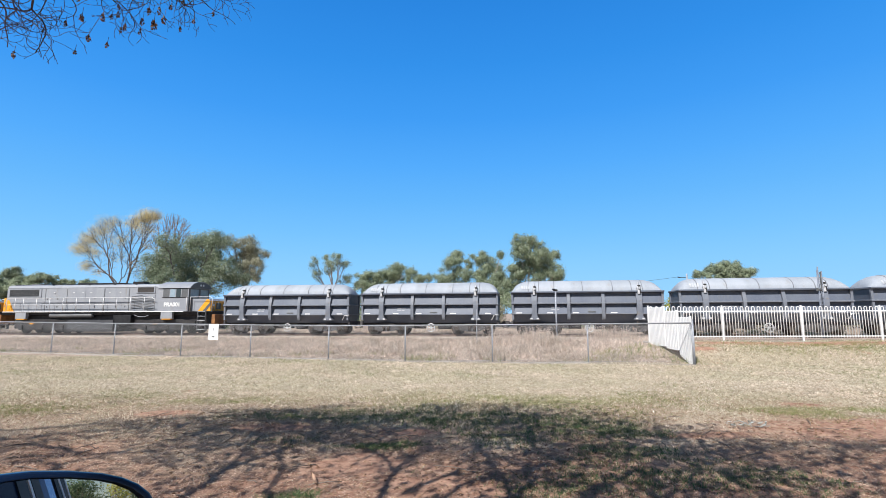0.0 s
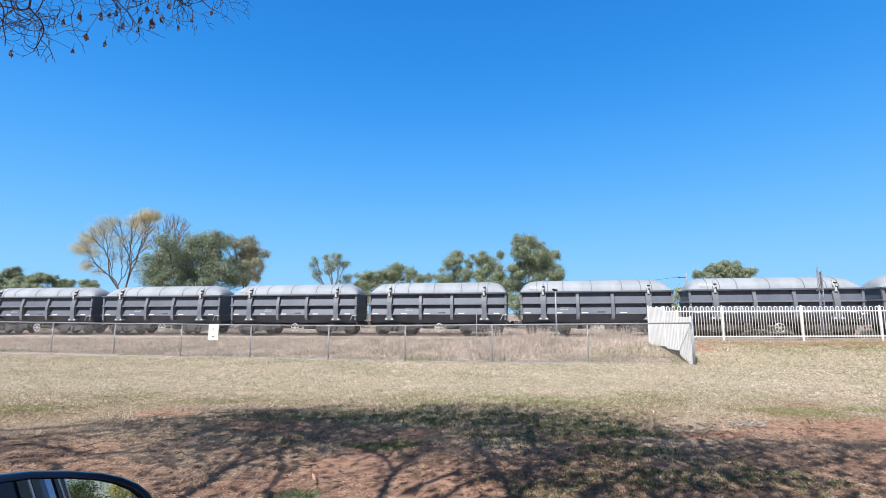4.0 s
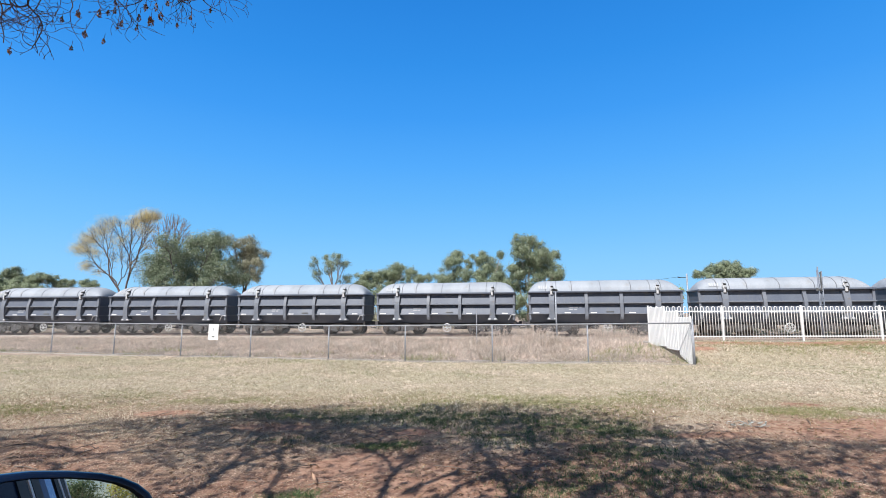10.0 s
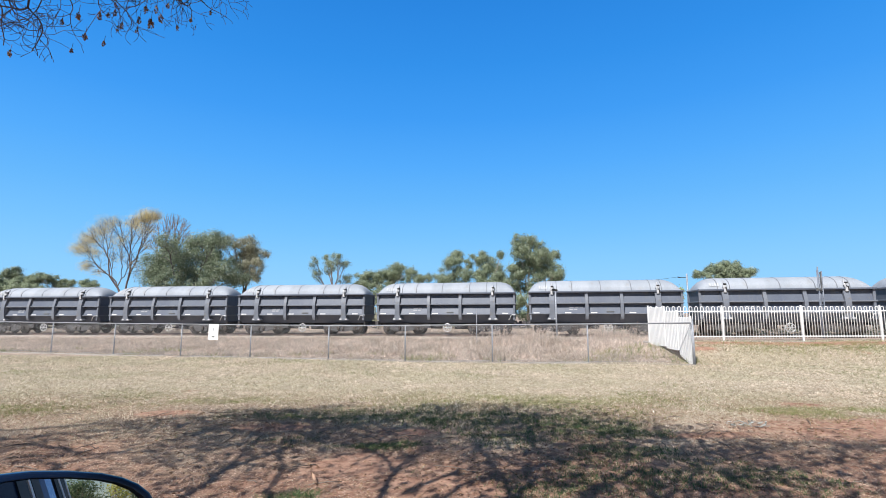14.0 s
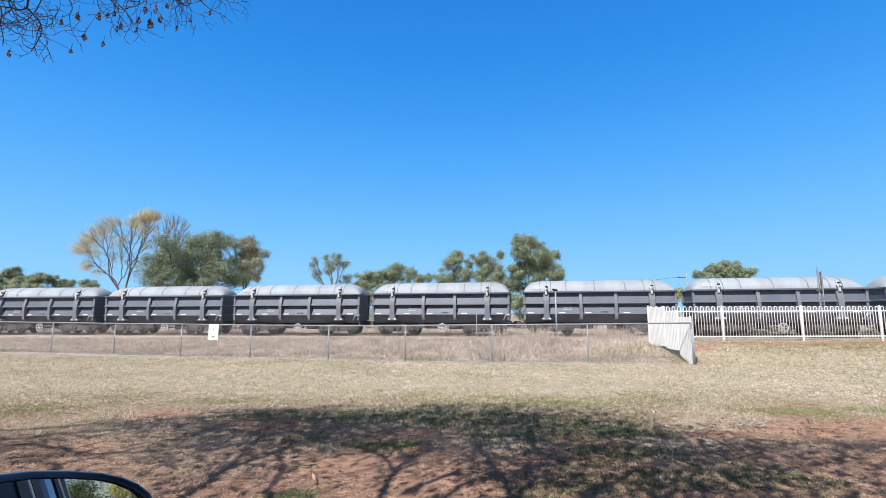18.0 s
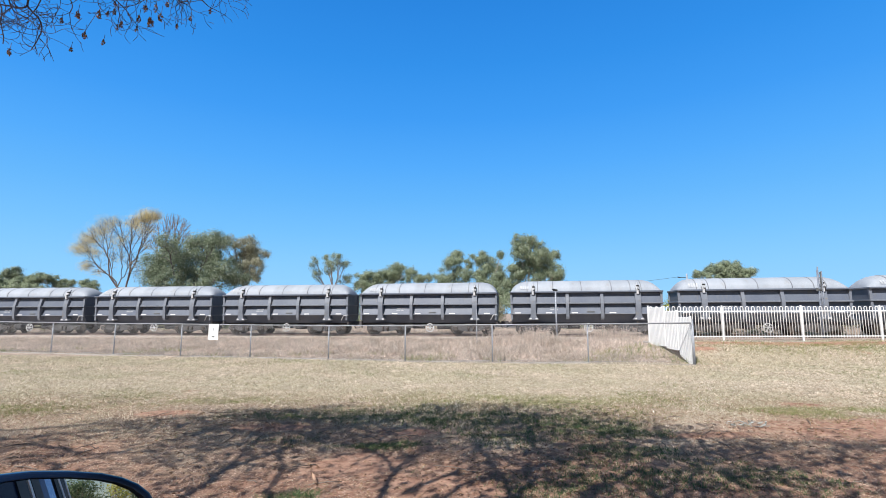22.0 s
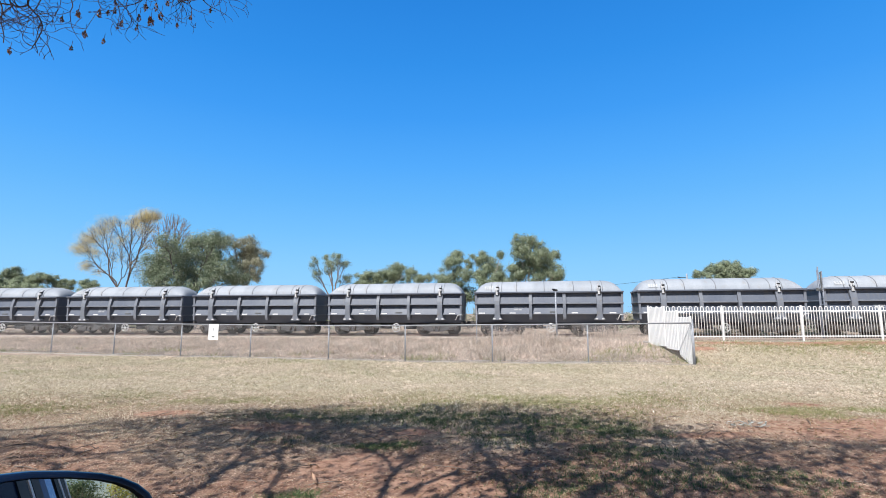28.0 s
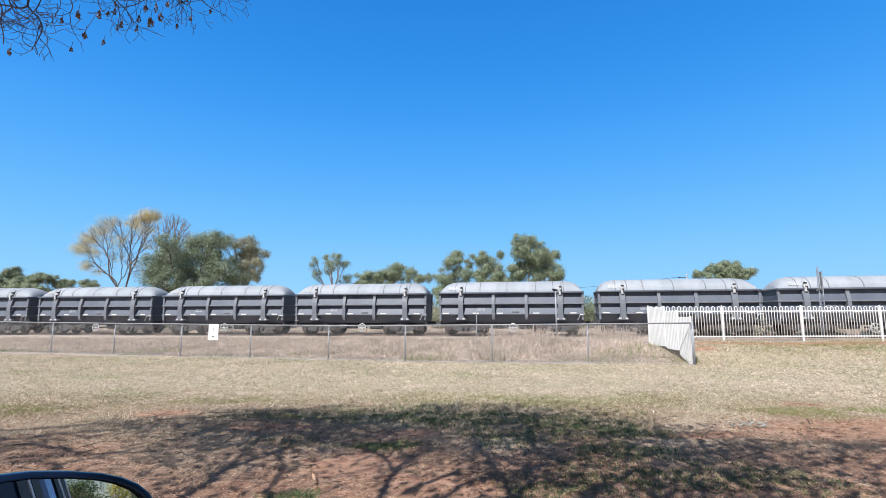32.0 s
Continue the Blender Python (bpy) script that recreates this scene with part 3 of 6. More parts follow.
    # bogies
    wheel = Geo()
    for y in (-0.60, 0.60):
        s = 1 if y > 0 else -1
        wheel.tube([(0, y - s * 0.09, 0), (0, y - s * 0.06, 0), (0, y - s * 0.058, 0), (0, y + s * 0.05, 0)], [0.43, 0.43, 0.40, 0.395], 24)
        wheel.tube([(0, y + s * 0.05, 0), (0, y + s * 0.09, 0)], 0.13, 12)
        for k in range(3):
            a = k * 2 * math.pi / 3
            wheel.tube([(0.24 * math.cos(a), y + s * 0.045, 0.24 * math.sin(a)), (0.24 * math.cos(a), y + s * 0.06, 0.24 * math.sin(a))], 0.07, 8)
    wheel.tube([(0, -0.95, 0), (0, 0.95, 0)], 0.075, 10)
    wheel_me = wheel.mesh("wheelset")
    for bx in (-3.04, 3.04):
        for s in (-1, 1):
            y0, y1 = sorted((s * 0.90, s * 1.02))
            o = [(bx - 1.32, 0.34), (bx - 1.32, 0.58), (bx - 0.85, 0.62), (bx - 0.42, 0.74), (bx + 0.42, 0.74), (bx + 0.85, 0.62), (bx + 1.32, 0.58), (bx + 1.32, 0.34), (bx + 0.86, 0.34), (bx + 0.40, 0.20), (bx - 0.40, 0.20), (bx - 0.86, 0.34)]
            fr = part("bogie_frame", Geo().plate(o, y0, y1), M_BOGIE, w)
            for dx in (-0.17, 0.17):
                part("spring", Geo().tube([(bx + dx, s * 1.04, 0.26), (bx + dx, s * 1.04, 0.56)], 0.085, 10), M_WHEEL, fr)
            for dx in (-1.07, 1.07):
                part("axle_box", Geo().box(bx + dx - 0.15, bx + dx + 0.15, min(s * 0.99, s * 1.10), max(s * 0.99, s * 1.10), 0.28, 0.56, 0.04), M_WHEEL, fr)
        part("bolster", Geo().box(bx - 0.22, bx + 0.22, -0.95, 0.95, 0.45, 0.66, 0.03), M_BOGIE, w)
        for dx in (-1.07, 1.07):
            part("wheelset", wheel_me, M_WHEEL, w, "", pose(bx + dx, 0, 0.395))
    return w


WAGONS, PITCH, FIRST = 22, 10.573, 19.5
w0 = wagon()
train = [(w0, FIRST)]
for k in range(1, WAGONS):
    train.append((copy_thing(w0, Matrix.Identity(4)), FIRST + k * PITCH))

# ---- locomotive ----
M_LOUVRE = worn("brown_grey_louvres", (0.075, 0.064, 0.058), (0.105, 0.09, 0.08), 0.6)
M_TANK = worn("dark_tank_paint", (0.05, 0.053, 0.06), (0.07, 0.072, 0.078), 0.55, 0.0, 2, 30, (0.09, 0.075, 0.06))
M_RESERVOIR = worn("dusty_dark_reservoir_paint", (0.13, 0.135, 0.145), (0.18, 0.185, 0.19), 0.5)
# cab glass: the sky's pale blue reflection is put into the base colour
M_SCREEN = worn("sky_sheen_pane", (0.26, 0.34, 0.40), (0.32, 0.40, 0.46), 0.12, 0.0, 2, 60, None, None, 0.0, 0.8)


def locomotive():
    w = thing("diesel_locomotive", Matrix.Identity(4), "silver-grey diesel locomotive with orange ends and side handrails", "locomotive", "locomotives of the train")
    part("underframe", Geo().box(-9.3, 8.75, -1.12, 1.12, 1.42, 1.66, 0.02).box(-9.3, 8.75, -1.34, 1.34, 1.645, 1.68, 0.008), M_UNDER, w)
    for s in (-1, 1):
        y0, y1 = sorted((s * 1.335, s * 1.37))
        part("walkway_edge", Geo().box(-9.0, 6.4, y0, y1, 1.64, 1.695, 0.006), M_WHITE, w)
    # long hood with rounded shoulders
    o = [(-0.98, 1.68), (-0.98, 3.53), (-0.88, 3.72), (-0.70, 3.78), (0.70, 3.78), (0.88, 3.72), (0.98, 3.53), (0.98, 1.68)]
    hood = part("long_hood", Geo().extrude(o, -9.15, 4.2), M_LOCO, w)
    for s in (-1, 1):
        def ys(a, b):
            return sorted((s * a, s * b))
        for x in (-5.7, -3.8, -0.55, 1.55, 3.2):
            part("panel_seam", Geo().box(x - 0.02, x + 0.02, *ys(0.97, 0.992), 1.72, 3.46), M_LOCODARK, hood)
        for x0, x1 in ((-3.75, -2.2), (-2.15, -0.6), (-0.5, 1.5)):
            part("hood_door", Geo().box(x0, x1, *ys(0.96, 0.998), 2.35, 3.38, 0.008), M_LOCO, hood)
        part("roof_seam", Geo().box(-9.1, 4.2, *ys(0.965, 0.99), 3.52, 3.545), M_LOCODARK, hood)
        part("sill_seam", Geo().box(-6.0, 1.6, *ys(0.97, 0.988), 2.30, 2.325), M_LOCODARK, hood)
        for x in (-5.5, -4.6, -2.95, -1.35, 0.45, 1.25):
            part("hinge", Geo().box(x - 0.03, x + 0.03, *ys(0.985, 1.012), 2.62, 2.78, 0.006).box(x - 0.03, x + 0.03, *ys(0.985, 1.012), 2.0, 2.14, 0.006), M_LOCODARK, hood)
        for x in (-5.2, -2.0, 0.2, 2.0):
            part("lifting_eye", Geo().box(x - 0.06, x + 0.06, *ys(0.86, 0.93), 3.74, 3.86, 0.01), M_BLACK, hood)
        for x in (-4.9, -3.2, -2.4, -1.7, -0.1, 0.8):
            part("door_latch", Geo().box(x - 0.07, x + 0.07, *ys(0.99, 1.02), 3.12, 3.19, 0.008), M_CLAMP, hood)
        frame_ = part("radiator_frame", Geo().box(-9.05, -6.05, *ys(0.96, 1.03), 2.78, 3.50, 0.02), M_LOCO, hood)
        part("radiator_grille", Geo().box(-8.88, -6.25, *ys(1.0, 1.036), 2.88, 3.42), M_BLACK, frame_)
        for k in range(12):
            z = 2.90 + k * 0.044
            part("slat", Geo().box(-8.88, -6.25, *ys(1.034, 1.046), z, z + 0.014), M_LOCODARK, frame_)
        part("air_intake", Geo().box(2.15, 3.75, *ys(0.97, 1.03), 3.05, 3.60, 0.02), M_LOCO, hood)
        intake = part("intake_screen", Geo().box(2.28, 3.62, *ys(1.0, 1.04), 3.13, 3.52), M_UNDER, hood, "dark brown mesh intake screen")
        for k in range(5):
            part("slat", Geo().box(2.28, 3.62, *ys(1.038, 1.052), 3.16 + k * 0.075, 3.19 + k * 0.075), M_LOUVRE, intake)
        vent = part("vent_panel", Geo().box(1.75, 3.75, *ys(0.97, 1.01), 1.80, 2.95, 0.01), M_LOCO, hood)
        for k in range(9):
            z = 1.86 + k * 0.115
            for x0, x1, d in ((1.82, 2.72, 0.16), (2.78, 3.68, -0.16)):
                part("louvre", Geo().plate([(x0, z), (x1, z + d * 0.6), (x1, z + d * 0.6 + 0.05), (x0, z + 0.05)], *ys(1.005, 1.03)), M_LOCODARK, vent)
        rail = Geo()
        posts = [-8.75, -8.0, -7.25, -6.1, -4.95, -3.8, -2.65, -1.5, -0.35, 0.8, 1.95, 3.1]
        rail.tube([(-8.95, s * 1.30, 2.05), (-8.75, s * 1.30, 2.74), (3.7, s * 1.30, 2.74), (3.95, s * 1.30, 2.60), (3.95, s * 1.30, 2.25)], 0.024, 6)
        rail.tube([(-8.75, s * 1.30, 2.22), (3.9, s * 1.30, 2.22)], 0.02, 6)
        part("handrail", rail, M_CLAMP, w, "white painted tubular handrail")
        for x in posts:
            part("handrail_post", Geo().tube([(x, s * 1.30, 1.66), (x, s * 1.30, 2.74)], 0.022, 6), M_CLAMP, w)
    part("roof_walk", Geo().box(-8.9, 2.4, -0.62, 0.62, 3.78, 3.84, 0.02).box(-3.4, 0.6, -0.55, 0.55, 3.83, 3.92, 0.03), M_BLACK, w)
    part("roof_fan", Geo().tube([(-7.2, 0, 3.77), (-7.2, 0, 3.90)], 0.6, 18), M_LOCODARK, w)
    part("exhaust", Geo().box(1.2, 2.2, -0.3, 0.3, 3.80, 4.02, 0.03), M_BLACK, w)
    # tail end with its orange panel
    part("tail_panel", Geo().box(-9.38, -9.16, -1.0, 1.0, 1.68, 2.75, 0.03), M_ORANGE, w, "orange tail panel")
    for s in (-1, 1):
        y0, y1 = sorted((s * 0.985, s * 1.005))
        part("tail_stripe", Geo().plate([(-9.14, 1.70), (-8.4, 1.70), (-8.9, 2.60), (-9.14, 2.60)], y0, y1), M_ORANGE, w)
    # cab
    o = [(-1.30, 1.68), (-1.30, 3.44), (1.30, 3.44), (1.30, 1.68)]
    cab = part("cab", Geo().extrude(o, 4.22, 6.7), M_LOCO, w, "silver-grey cab")
    o = [(-1.38, 3.42), (-1.36, 3.50), (-1.0, 3.76), (-0.45, 3.93), (0.45, 3.93), (1.0, 3.76), (1.36, 3.50), (1.38, 3.42)]
    part("cab_roof", Geo().extrude(o, 4.2, 6.87), M_LOCO, cab)
    part("roof_front", Geo().extrude([(y * 0.97, 3.42 + (z - 3.42) * 0.93) for y, z in o], 6.86, 6.89), M_LOCODARK, cab)
    part("cab_front", Geo().box(6.69, 6.712, -1.29, 1.29, 1.69, 3.43), M_LOCODARK, cab)
    for s in (-1, 1):
        for x0, x1, mt in ((4.62, 5.14, M_LOCODARK), (5.20, 5.62, M_SCREEN), (5.68, 6.06, M_WINDOW), (6.12, 6.63, M_LOCODARK)):
            y0, y1 = sorted((s * 1.29, s * 1.312))
            part("side_window", Geo().box(x0, x1, y0, y1, 2.74, 3.34, 0.01), mt, cab)
        y0, y1 = sorted((s * 1.29, s * 1.325))
        part("window_frame", Geo().box(4.56, 6.68, y0, y1, 2.68, 2.735, 0.008).box(4.56, 6.68, y0, y1, 3.345, 3.40, 0.008), M_BLACK, cab)
        part("grab_rail", Geo().tube([(6.63, s * 1.36, 1.75), (6.63, s * 1.38, 2.7), (6.63, s * 1.32, 2.75)], 0.02, 6), M_WHITE, cab)
    for y in (-0.62, 0.62):
        part("windscreen", Geo().box(6.69, 6.728, y - 0.50, y + 0.50, 2.74, 3.34, 0.01), M_SCREEN, cab, "windscreen with the sky's pale reflection put into its colour")
        for y2 in (y - 0.55, y + 0.55):
            part("windscreen_post", Geo().box(6.69, 6.74, y2 - 0.035, y2 + 0.035, 2.66, 3.42, 0.008), M_LOCODARK, cab)
    part("cab_door", Geo().box(6.69, 6.72, -1.22, -0.72, 1.72, 2.62, 0.01), M_LOCODARK, cab)
    for y in (-0.16, 0.16):
        part("head_lamp", Geo().tube([(6.85, y, 3.66), (6.93, y, 3.66)], 0.085, 12), M_CLAMP, cab)
    for s in (-1, 1):
        cu = bpy.data.curves.new("number_text", "FONT")
        cu.body, cu.size, cu.extrude, cu.align_x = "PRA001", 0.41, 0.004, "CENTER"
        cu.offset = 0.012
        cu.materials.append(M_WHITE)
        tx = new("number_lettering", cu)
        tx.parent = w
        tx.matrix_basis = pose(5.40, s * 1.308, 2.05, 90, 0, 0 if s < 0 else 180)
    # nose in front of the cab
    nose = part("nose", Geo().plate([(6.70, 1.68), (8.30, 1.68), (8.30, 2.43), (8.10, 2.62), (6.70, 2.62)], -0.95, 0.95), M_LOCO, w)
    part("nose_front", Geo().box(8.30, 8.34, -0.93, 0.93, 1.70, 2.46, 0.01), M_ORANGE, nose, "orange nose front")
    part("front_panel", Geo().box(8.335, 8.37, -0.28, 0.28, 1.85, 2.30, 0.01), M_LOCODARK, nose)
    for y in (-0.85, -0.42, 0.42, 0.85):
        part("front_rail", Geo().tube([(8.58, y, 1.5), (8.58, y, 2.55)], 0.018, 6), M_LOCODARK, w)
    for s in (-1, 1):
        y0, y1 = sorted((s * 0.945, s * 0.965))
        part("nose_stripe", Geo().plate([(7.30, 1.70), (8.29, 1.70), (8.29, 2.42), (8.12, 2.58), (7.98, 2.58)], y0, y1), M_ORANGE, nose)
        y0, y1 = sorted((s * 0.955, s * 0.972))
        part("nose_chevron", Geo().plate([(7.68, 1.70), (7.98, 1.70), (8.29, 2.10), (8.29, 2.40)], y0, y1), M_LOCODARK, nose)
        part("nose_rail", Geo().tube([(6.85, s * 1.26, 1.68), (6.85, s * 1.26, 2.74), (8.5, s * 1.26, 2.74), (8.62, s * 1.26, 2.6), (8.62, s * 1.26, 1.68)], 0.02, 6), M_WHITE, w)
        part("marker_light", Geo().tube([(8.34, s * 0.7, 2.15), (8.42, s * 0.7, 2.15)], 0.09, 10), M_WHITE, nose)
        for k in range(5):
            z = 0.30 + k * 0.33
            part("step", Geo().box(7.55, 8.15, min(s * 1.08, s * 1.36), max(s * 1.08, s * 1.36), z, z + 0.045, 0.008), M_FADED, w)
        for x in (7.53, 8.17):
            part("step_side", Geo().box(x - 0.02, x + 0.02, min(s * 1.10, s * 1.34), max(s * 1.10, s * 1.34), 0.28, 1.66, 0.006), M_LOCODARK, w)
    part("headstock", Geo().box(8.62, 8.9, -1.25, 1.25, 0.75, 1.45, 0.02), M_RUSTED, w, "dull orange-brown headstock")
    part("rear_headstock", Geo().box(-9.4, -9.2, -1.25, 1.25, 0.75, 1.45, 0.02), M_RUSTED, w)
    for s in (-1, 1):
        part("coupler", Geo().box(min(s * 8.9, s * 9.6), max(s * 8.9, s * 9.6), -0.14, 0.14, 0.6, 0.9, 0.03), M_BOGIE, w)
    # below the sill
    for s in (-1, 1):
        for x in (4.55, -7.85):
            y0, y1 = sorted((s * 1.1, s * 1.35))
            bx = part("equipment_box", Geo().box(x, x + 0.95, y0, y1, 1.12, 1.62, 0.02), M_LOCO, w)
            part("box_edge", Geo().box(x + 0.12, x + 0.83, min(s * 1.1, s * 1.36), max(s * 1.1, s * 1.36), 1.07, 1.125), M_ORANGE, bx)
        part("air_reservoir", Geo().tube([(-5.0, s * 1.1, 1.40), (-4.95, s * 1.1, 1.40), (-1.35, s * 1.1, 1.40), (-1.3, s * 1.1, 1.40)], [0.12, 0.17, 0.17, 0.12], 14), M_RESERVOIR, w, "long dark grey air reservoir")
        part("cable_loop", Geo().tube([(2.3, s * 1.25, 1.42), (2.7, s * 1.27, 1.28), (3.2, s * 1.27, 1.27), (3.5, s * 1.25, 1.40)], 0.025, 6), M_STEEL, w)
    # black block added for the dark under the sill, closing gaps between wheels
    part("traction_gear", Geo().box(-8.4, 8.4, -0.85, 0.85, 0.36, 1.43, 0.05), M_UNDER, w)
    part("fuel_tank", Geo().extrude([(-1.2, 0.15), (-1.28, 0.35), (-1.28, 1.05), (1.28, 1.05), (1.28, 0.35), (1.2, 0.15)], -3.3, 0.6), M_TANK, w)
    part("battery_box", Geo().box(0.5, 2.0, -1.2, 1.2, 0.8, 1.42, 0.03), M_BLACK, w)
    wm = Geo()
    for y in (-0.60, 0.60):
        s = 1 if y > 0 else -1
        wm.tube([(0, y - s * 0.09, 0), (0, y - s * 0.06, 0), (0, y - s * 0.058, 0), (0, y + s * 0.05, 0)], [0.48, 0.48, 0.455, 0.45], 24)
    wm.tube([(0, -0.9, 0), (0, 0.9, 0)], 0.09, 10)
    wm = wm.mesh("wheelset")
    for bx in (-5.7, 4.9):
        for s in (-1, 1):
            y0, y1 = sorted((s * 0.92, s * 1.06))
            o = [(bx - 2.3, 0.40), (bx - 2.3, 0.95), (bx - 1.0, 1.10), (bx + 1.0, 1.10), (bx + 2.3, 0.95), (bx + 2.3, 0.40), (bx + 1.2, 0.28), (bx - 1.2, 0.28)]
            fr = part("bogie_frame", Geo().plate(o, y0, y1), M_UNDER, w)
            for dx in (-1.8, 0.0, 1.8):
                part("axle_box", Geo().box(bx + dx - 0.18, bx + dx + 0.18, min(s * 1.05, s * 1.2), max(s * 1.05, s * 1.2), 0.28, 0.66, 0.04), M_UNDER, fr)
            part("axle_mark", Geo().box(bx - 1.1, bx - 0.75, min(s * 1.06, s * 1.075), max(s * 1.06, s * 1.075), 0.70, 0.80), M_ORANGE, fr)
        for dx in (-1.8, 0.0, 1.8):
            part("wheelset", wm, M_UNDER, w, "", pose(bx + dx, 0, 0.45))
    return w


loco = locomotive()
train.append((loco, 5.1))
lead = copy_thing(loco, Matrix.Identity(4))
train.append((lead, 5.1 - 19.3))

# ---- fences, signs, posts ----
M_MAST = worn("dull_blue_grey_mast_paint", (0.15, 0.17, 0.21), (0.21, 0.23, 0.27), 0.55, 0.0, 4, 40)

def chain_link_fence():
    pts = [(-28.1, 23.42), (-25.2, 22.78), (-22.3, 22.13), (-19.3, 21.46), (-16.30, 20.79), (-13.25, 20.11), (-10.20, 19.44), (-7.24, 18.77), (-4.15, 18.09), (-1.33, 17.46), (1.65, 16.80), (4.67, 16.13), (7.70, 15.45)]
    base = [0.17, 0.13, 0.09, 0.05, 0.02, -0.01, -0.03, -0.06, -0.07, -0.06, -0.03, 0.0, 0.04]
    H = 1.245
    f = thing("chain_link_fence", Matrix.Identity(4), "low galvanised chain-link fence with a top rail", "fence")
    post = Geo().tube([(0, 0, -0.15), (0, 0, H - 0.02)], 0.024, 8).mesh("post")
    for (x, y), z in zip(pts, base):
        part("post", post, M_STEEL, f, "", pose(x, y, z))
    part("end_post", Geo().tube([(7.735, 15.43, -0.12), (7.735, 15.43, 1.38)], 0.024, 10).tube([(7.735, 15.43, 1.37), (7.735, 15.43, 1.40)], [0.03, 0.015], 10), M_POSTGREY, f)
    part("top_rail", Geo().tube([(x, y, z + H) for (x, y), z in zip(pts, base)], 0.021, 8), M_STEEL, f)
    part("bottom_wire", Geo().tube([(x, y - 0.02, z + 0.06) for (x, y), z in zip(pts, base)], 0.006, 4), M_STEEL, f)
    # diagonal wires, woven
    g = Geo()
    L = [0.0]
    for a, b in zip(pts, pts[1:]):
        L.append(L[-1] + math.hypot(b[0] - a[0], b[1] - a[1]))

    def at(u, h):
        u = min(max(u, 0.0), L[-1] - 1e-6)
        i = max(k for k in range(len(L) - 1) if L[k] <= u)
        q = (u - L[i]) / (L[i + 1] - L[i])
        return Vector((pts[i][0] + (pts[i + 1][0] - pts[i][0]) * q, pts[i][1] + (pts[i + 1][1] - pts[i][1]) * q - 0.028, base[i] + (base[i + 1] - base[i]) * q + h))
    step, top, r = 0.085, H - 0.02, 0.0017
    for k in range(int(L[-1] / step)):
        for s in (-1, 1):
            u = k * step
            a, b = at(u, 0.05), at(u + s * (top - 0.05) * 0.95, top)
            a.y -= 0.004 * s
            b.y -= 0.004 * s
            n = Vector((0, 0, 1)).cross(b - a).normalized()
            t = n.cross(b - a).normalized()
            ring = [(n * math.cos(c) + t * math.sin(c)) * r for c in (0.5, 2.6, 4.7)]
            g.add([tuple(q + w) for q in (a, b) for w in ring], [(0, 1, 4, 3), (1, 2, 5, 4), (2, 0, 3, 5)])
    tagged(part("wire_mesh", g, M_STEEL, f), kind="stuff")
    part("kerb_strip", Geo().add([(x, y - 0.10 + d, ground_z(x, y) + h) for (x, y) in pts for d, h in ((0, -0.05), (0, 0.045), (0.16, 0.045), (0.16, -0.05))],
                                 [(i * 4 + k, i * 4 + k + 1, i * 4 + k + 5, i * 4 + k + 4) for i in range(len(pts) - 1) for k in range(3)]), M_CONCRETE, f, "thin grey concrete strip")


def picket_panel(f, a, b, z0a, z0b, z1, pitch=0.111):
    """Loop-topped tubular panel from a to b; its foot runs from z0a to z0b, the loops top out at z1."""
    a, b = Vector((*a, 0)), Vector((*b, 0))
    d = b - a
    n = max(2, 2 * round(d.length / pitch / 2))
    up = Vector((0, 0, 1))
    pitch = d.length / n
    for k in range(0, n, 2):
        g = Geo()
        p, q = a + d * ((k + 0.5) / n), a + d * ((k + 1.5) / n)
        c, h = (p + q) / 2, (q - p) / 2
        zt = z1 - h.length
        arc = [c - h * math.cos(math.pi * i / 6) + up * (zt + h.length * math.sin(math.pi * i / 6)) for i in range(7)]
        lo = [z0a + (z0b - z0a) * (k + w) / n + 0.13 for w in (0.5, 1.5)]
        g.tube([p + up * lo[0], *arc, q + up * lo[1]], 0.0145, 6)
        part("picket_loop", g, M_WHITE, f)
    for za, zb in ((z1 - 0.17, z1 - 0.17), (z0a + 0.20, z0b + 0.20)):
        s = d.normalized().cross(up) * 0.016
        v = [tuple(p + s * i + up * (z + j)) for p, z in ((a, za), (b, zb)) for i, j in ((-1, -0.02), (1, -0.02), (1, 0.02), (-1, 0.02))]
        part("rail", Geo().add(v, [(0, 1, 5, 4), (1, 2, 6, 5), (2, 3, 7, 6), (3, 0, 4, 7), (3, 2, 1, 0), (4, 5, 6, 7)]), M_WHITE, f)


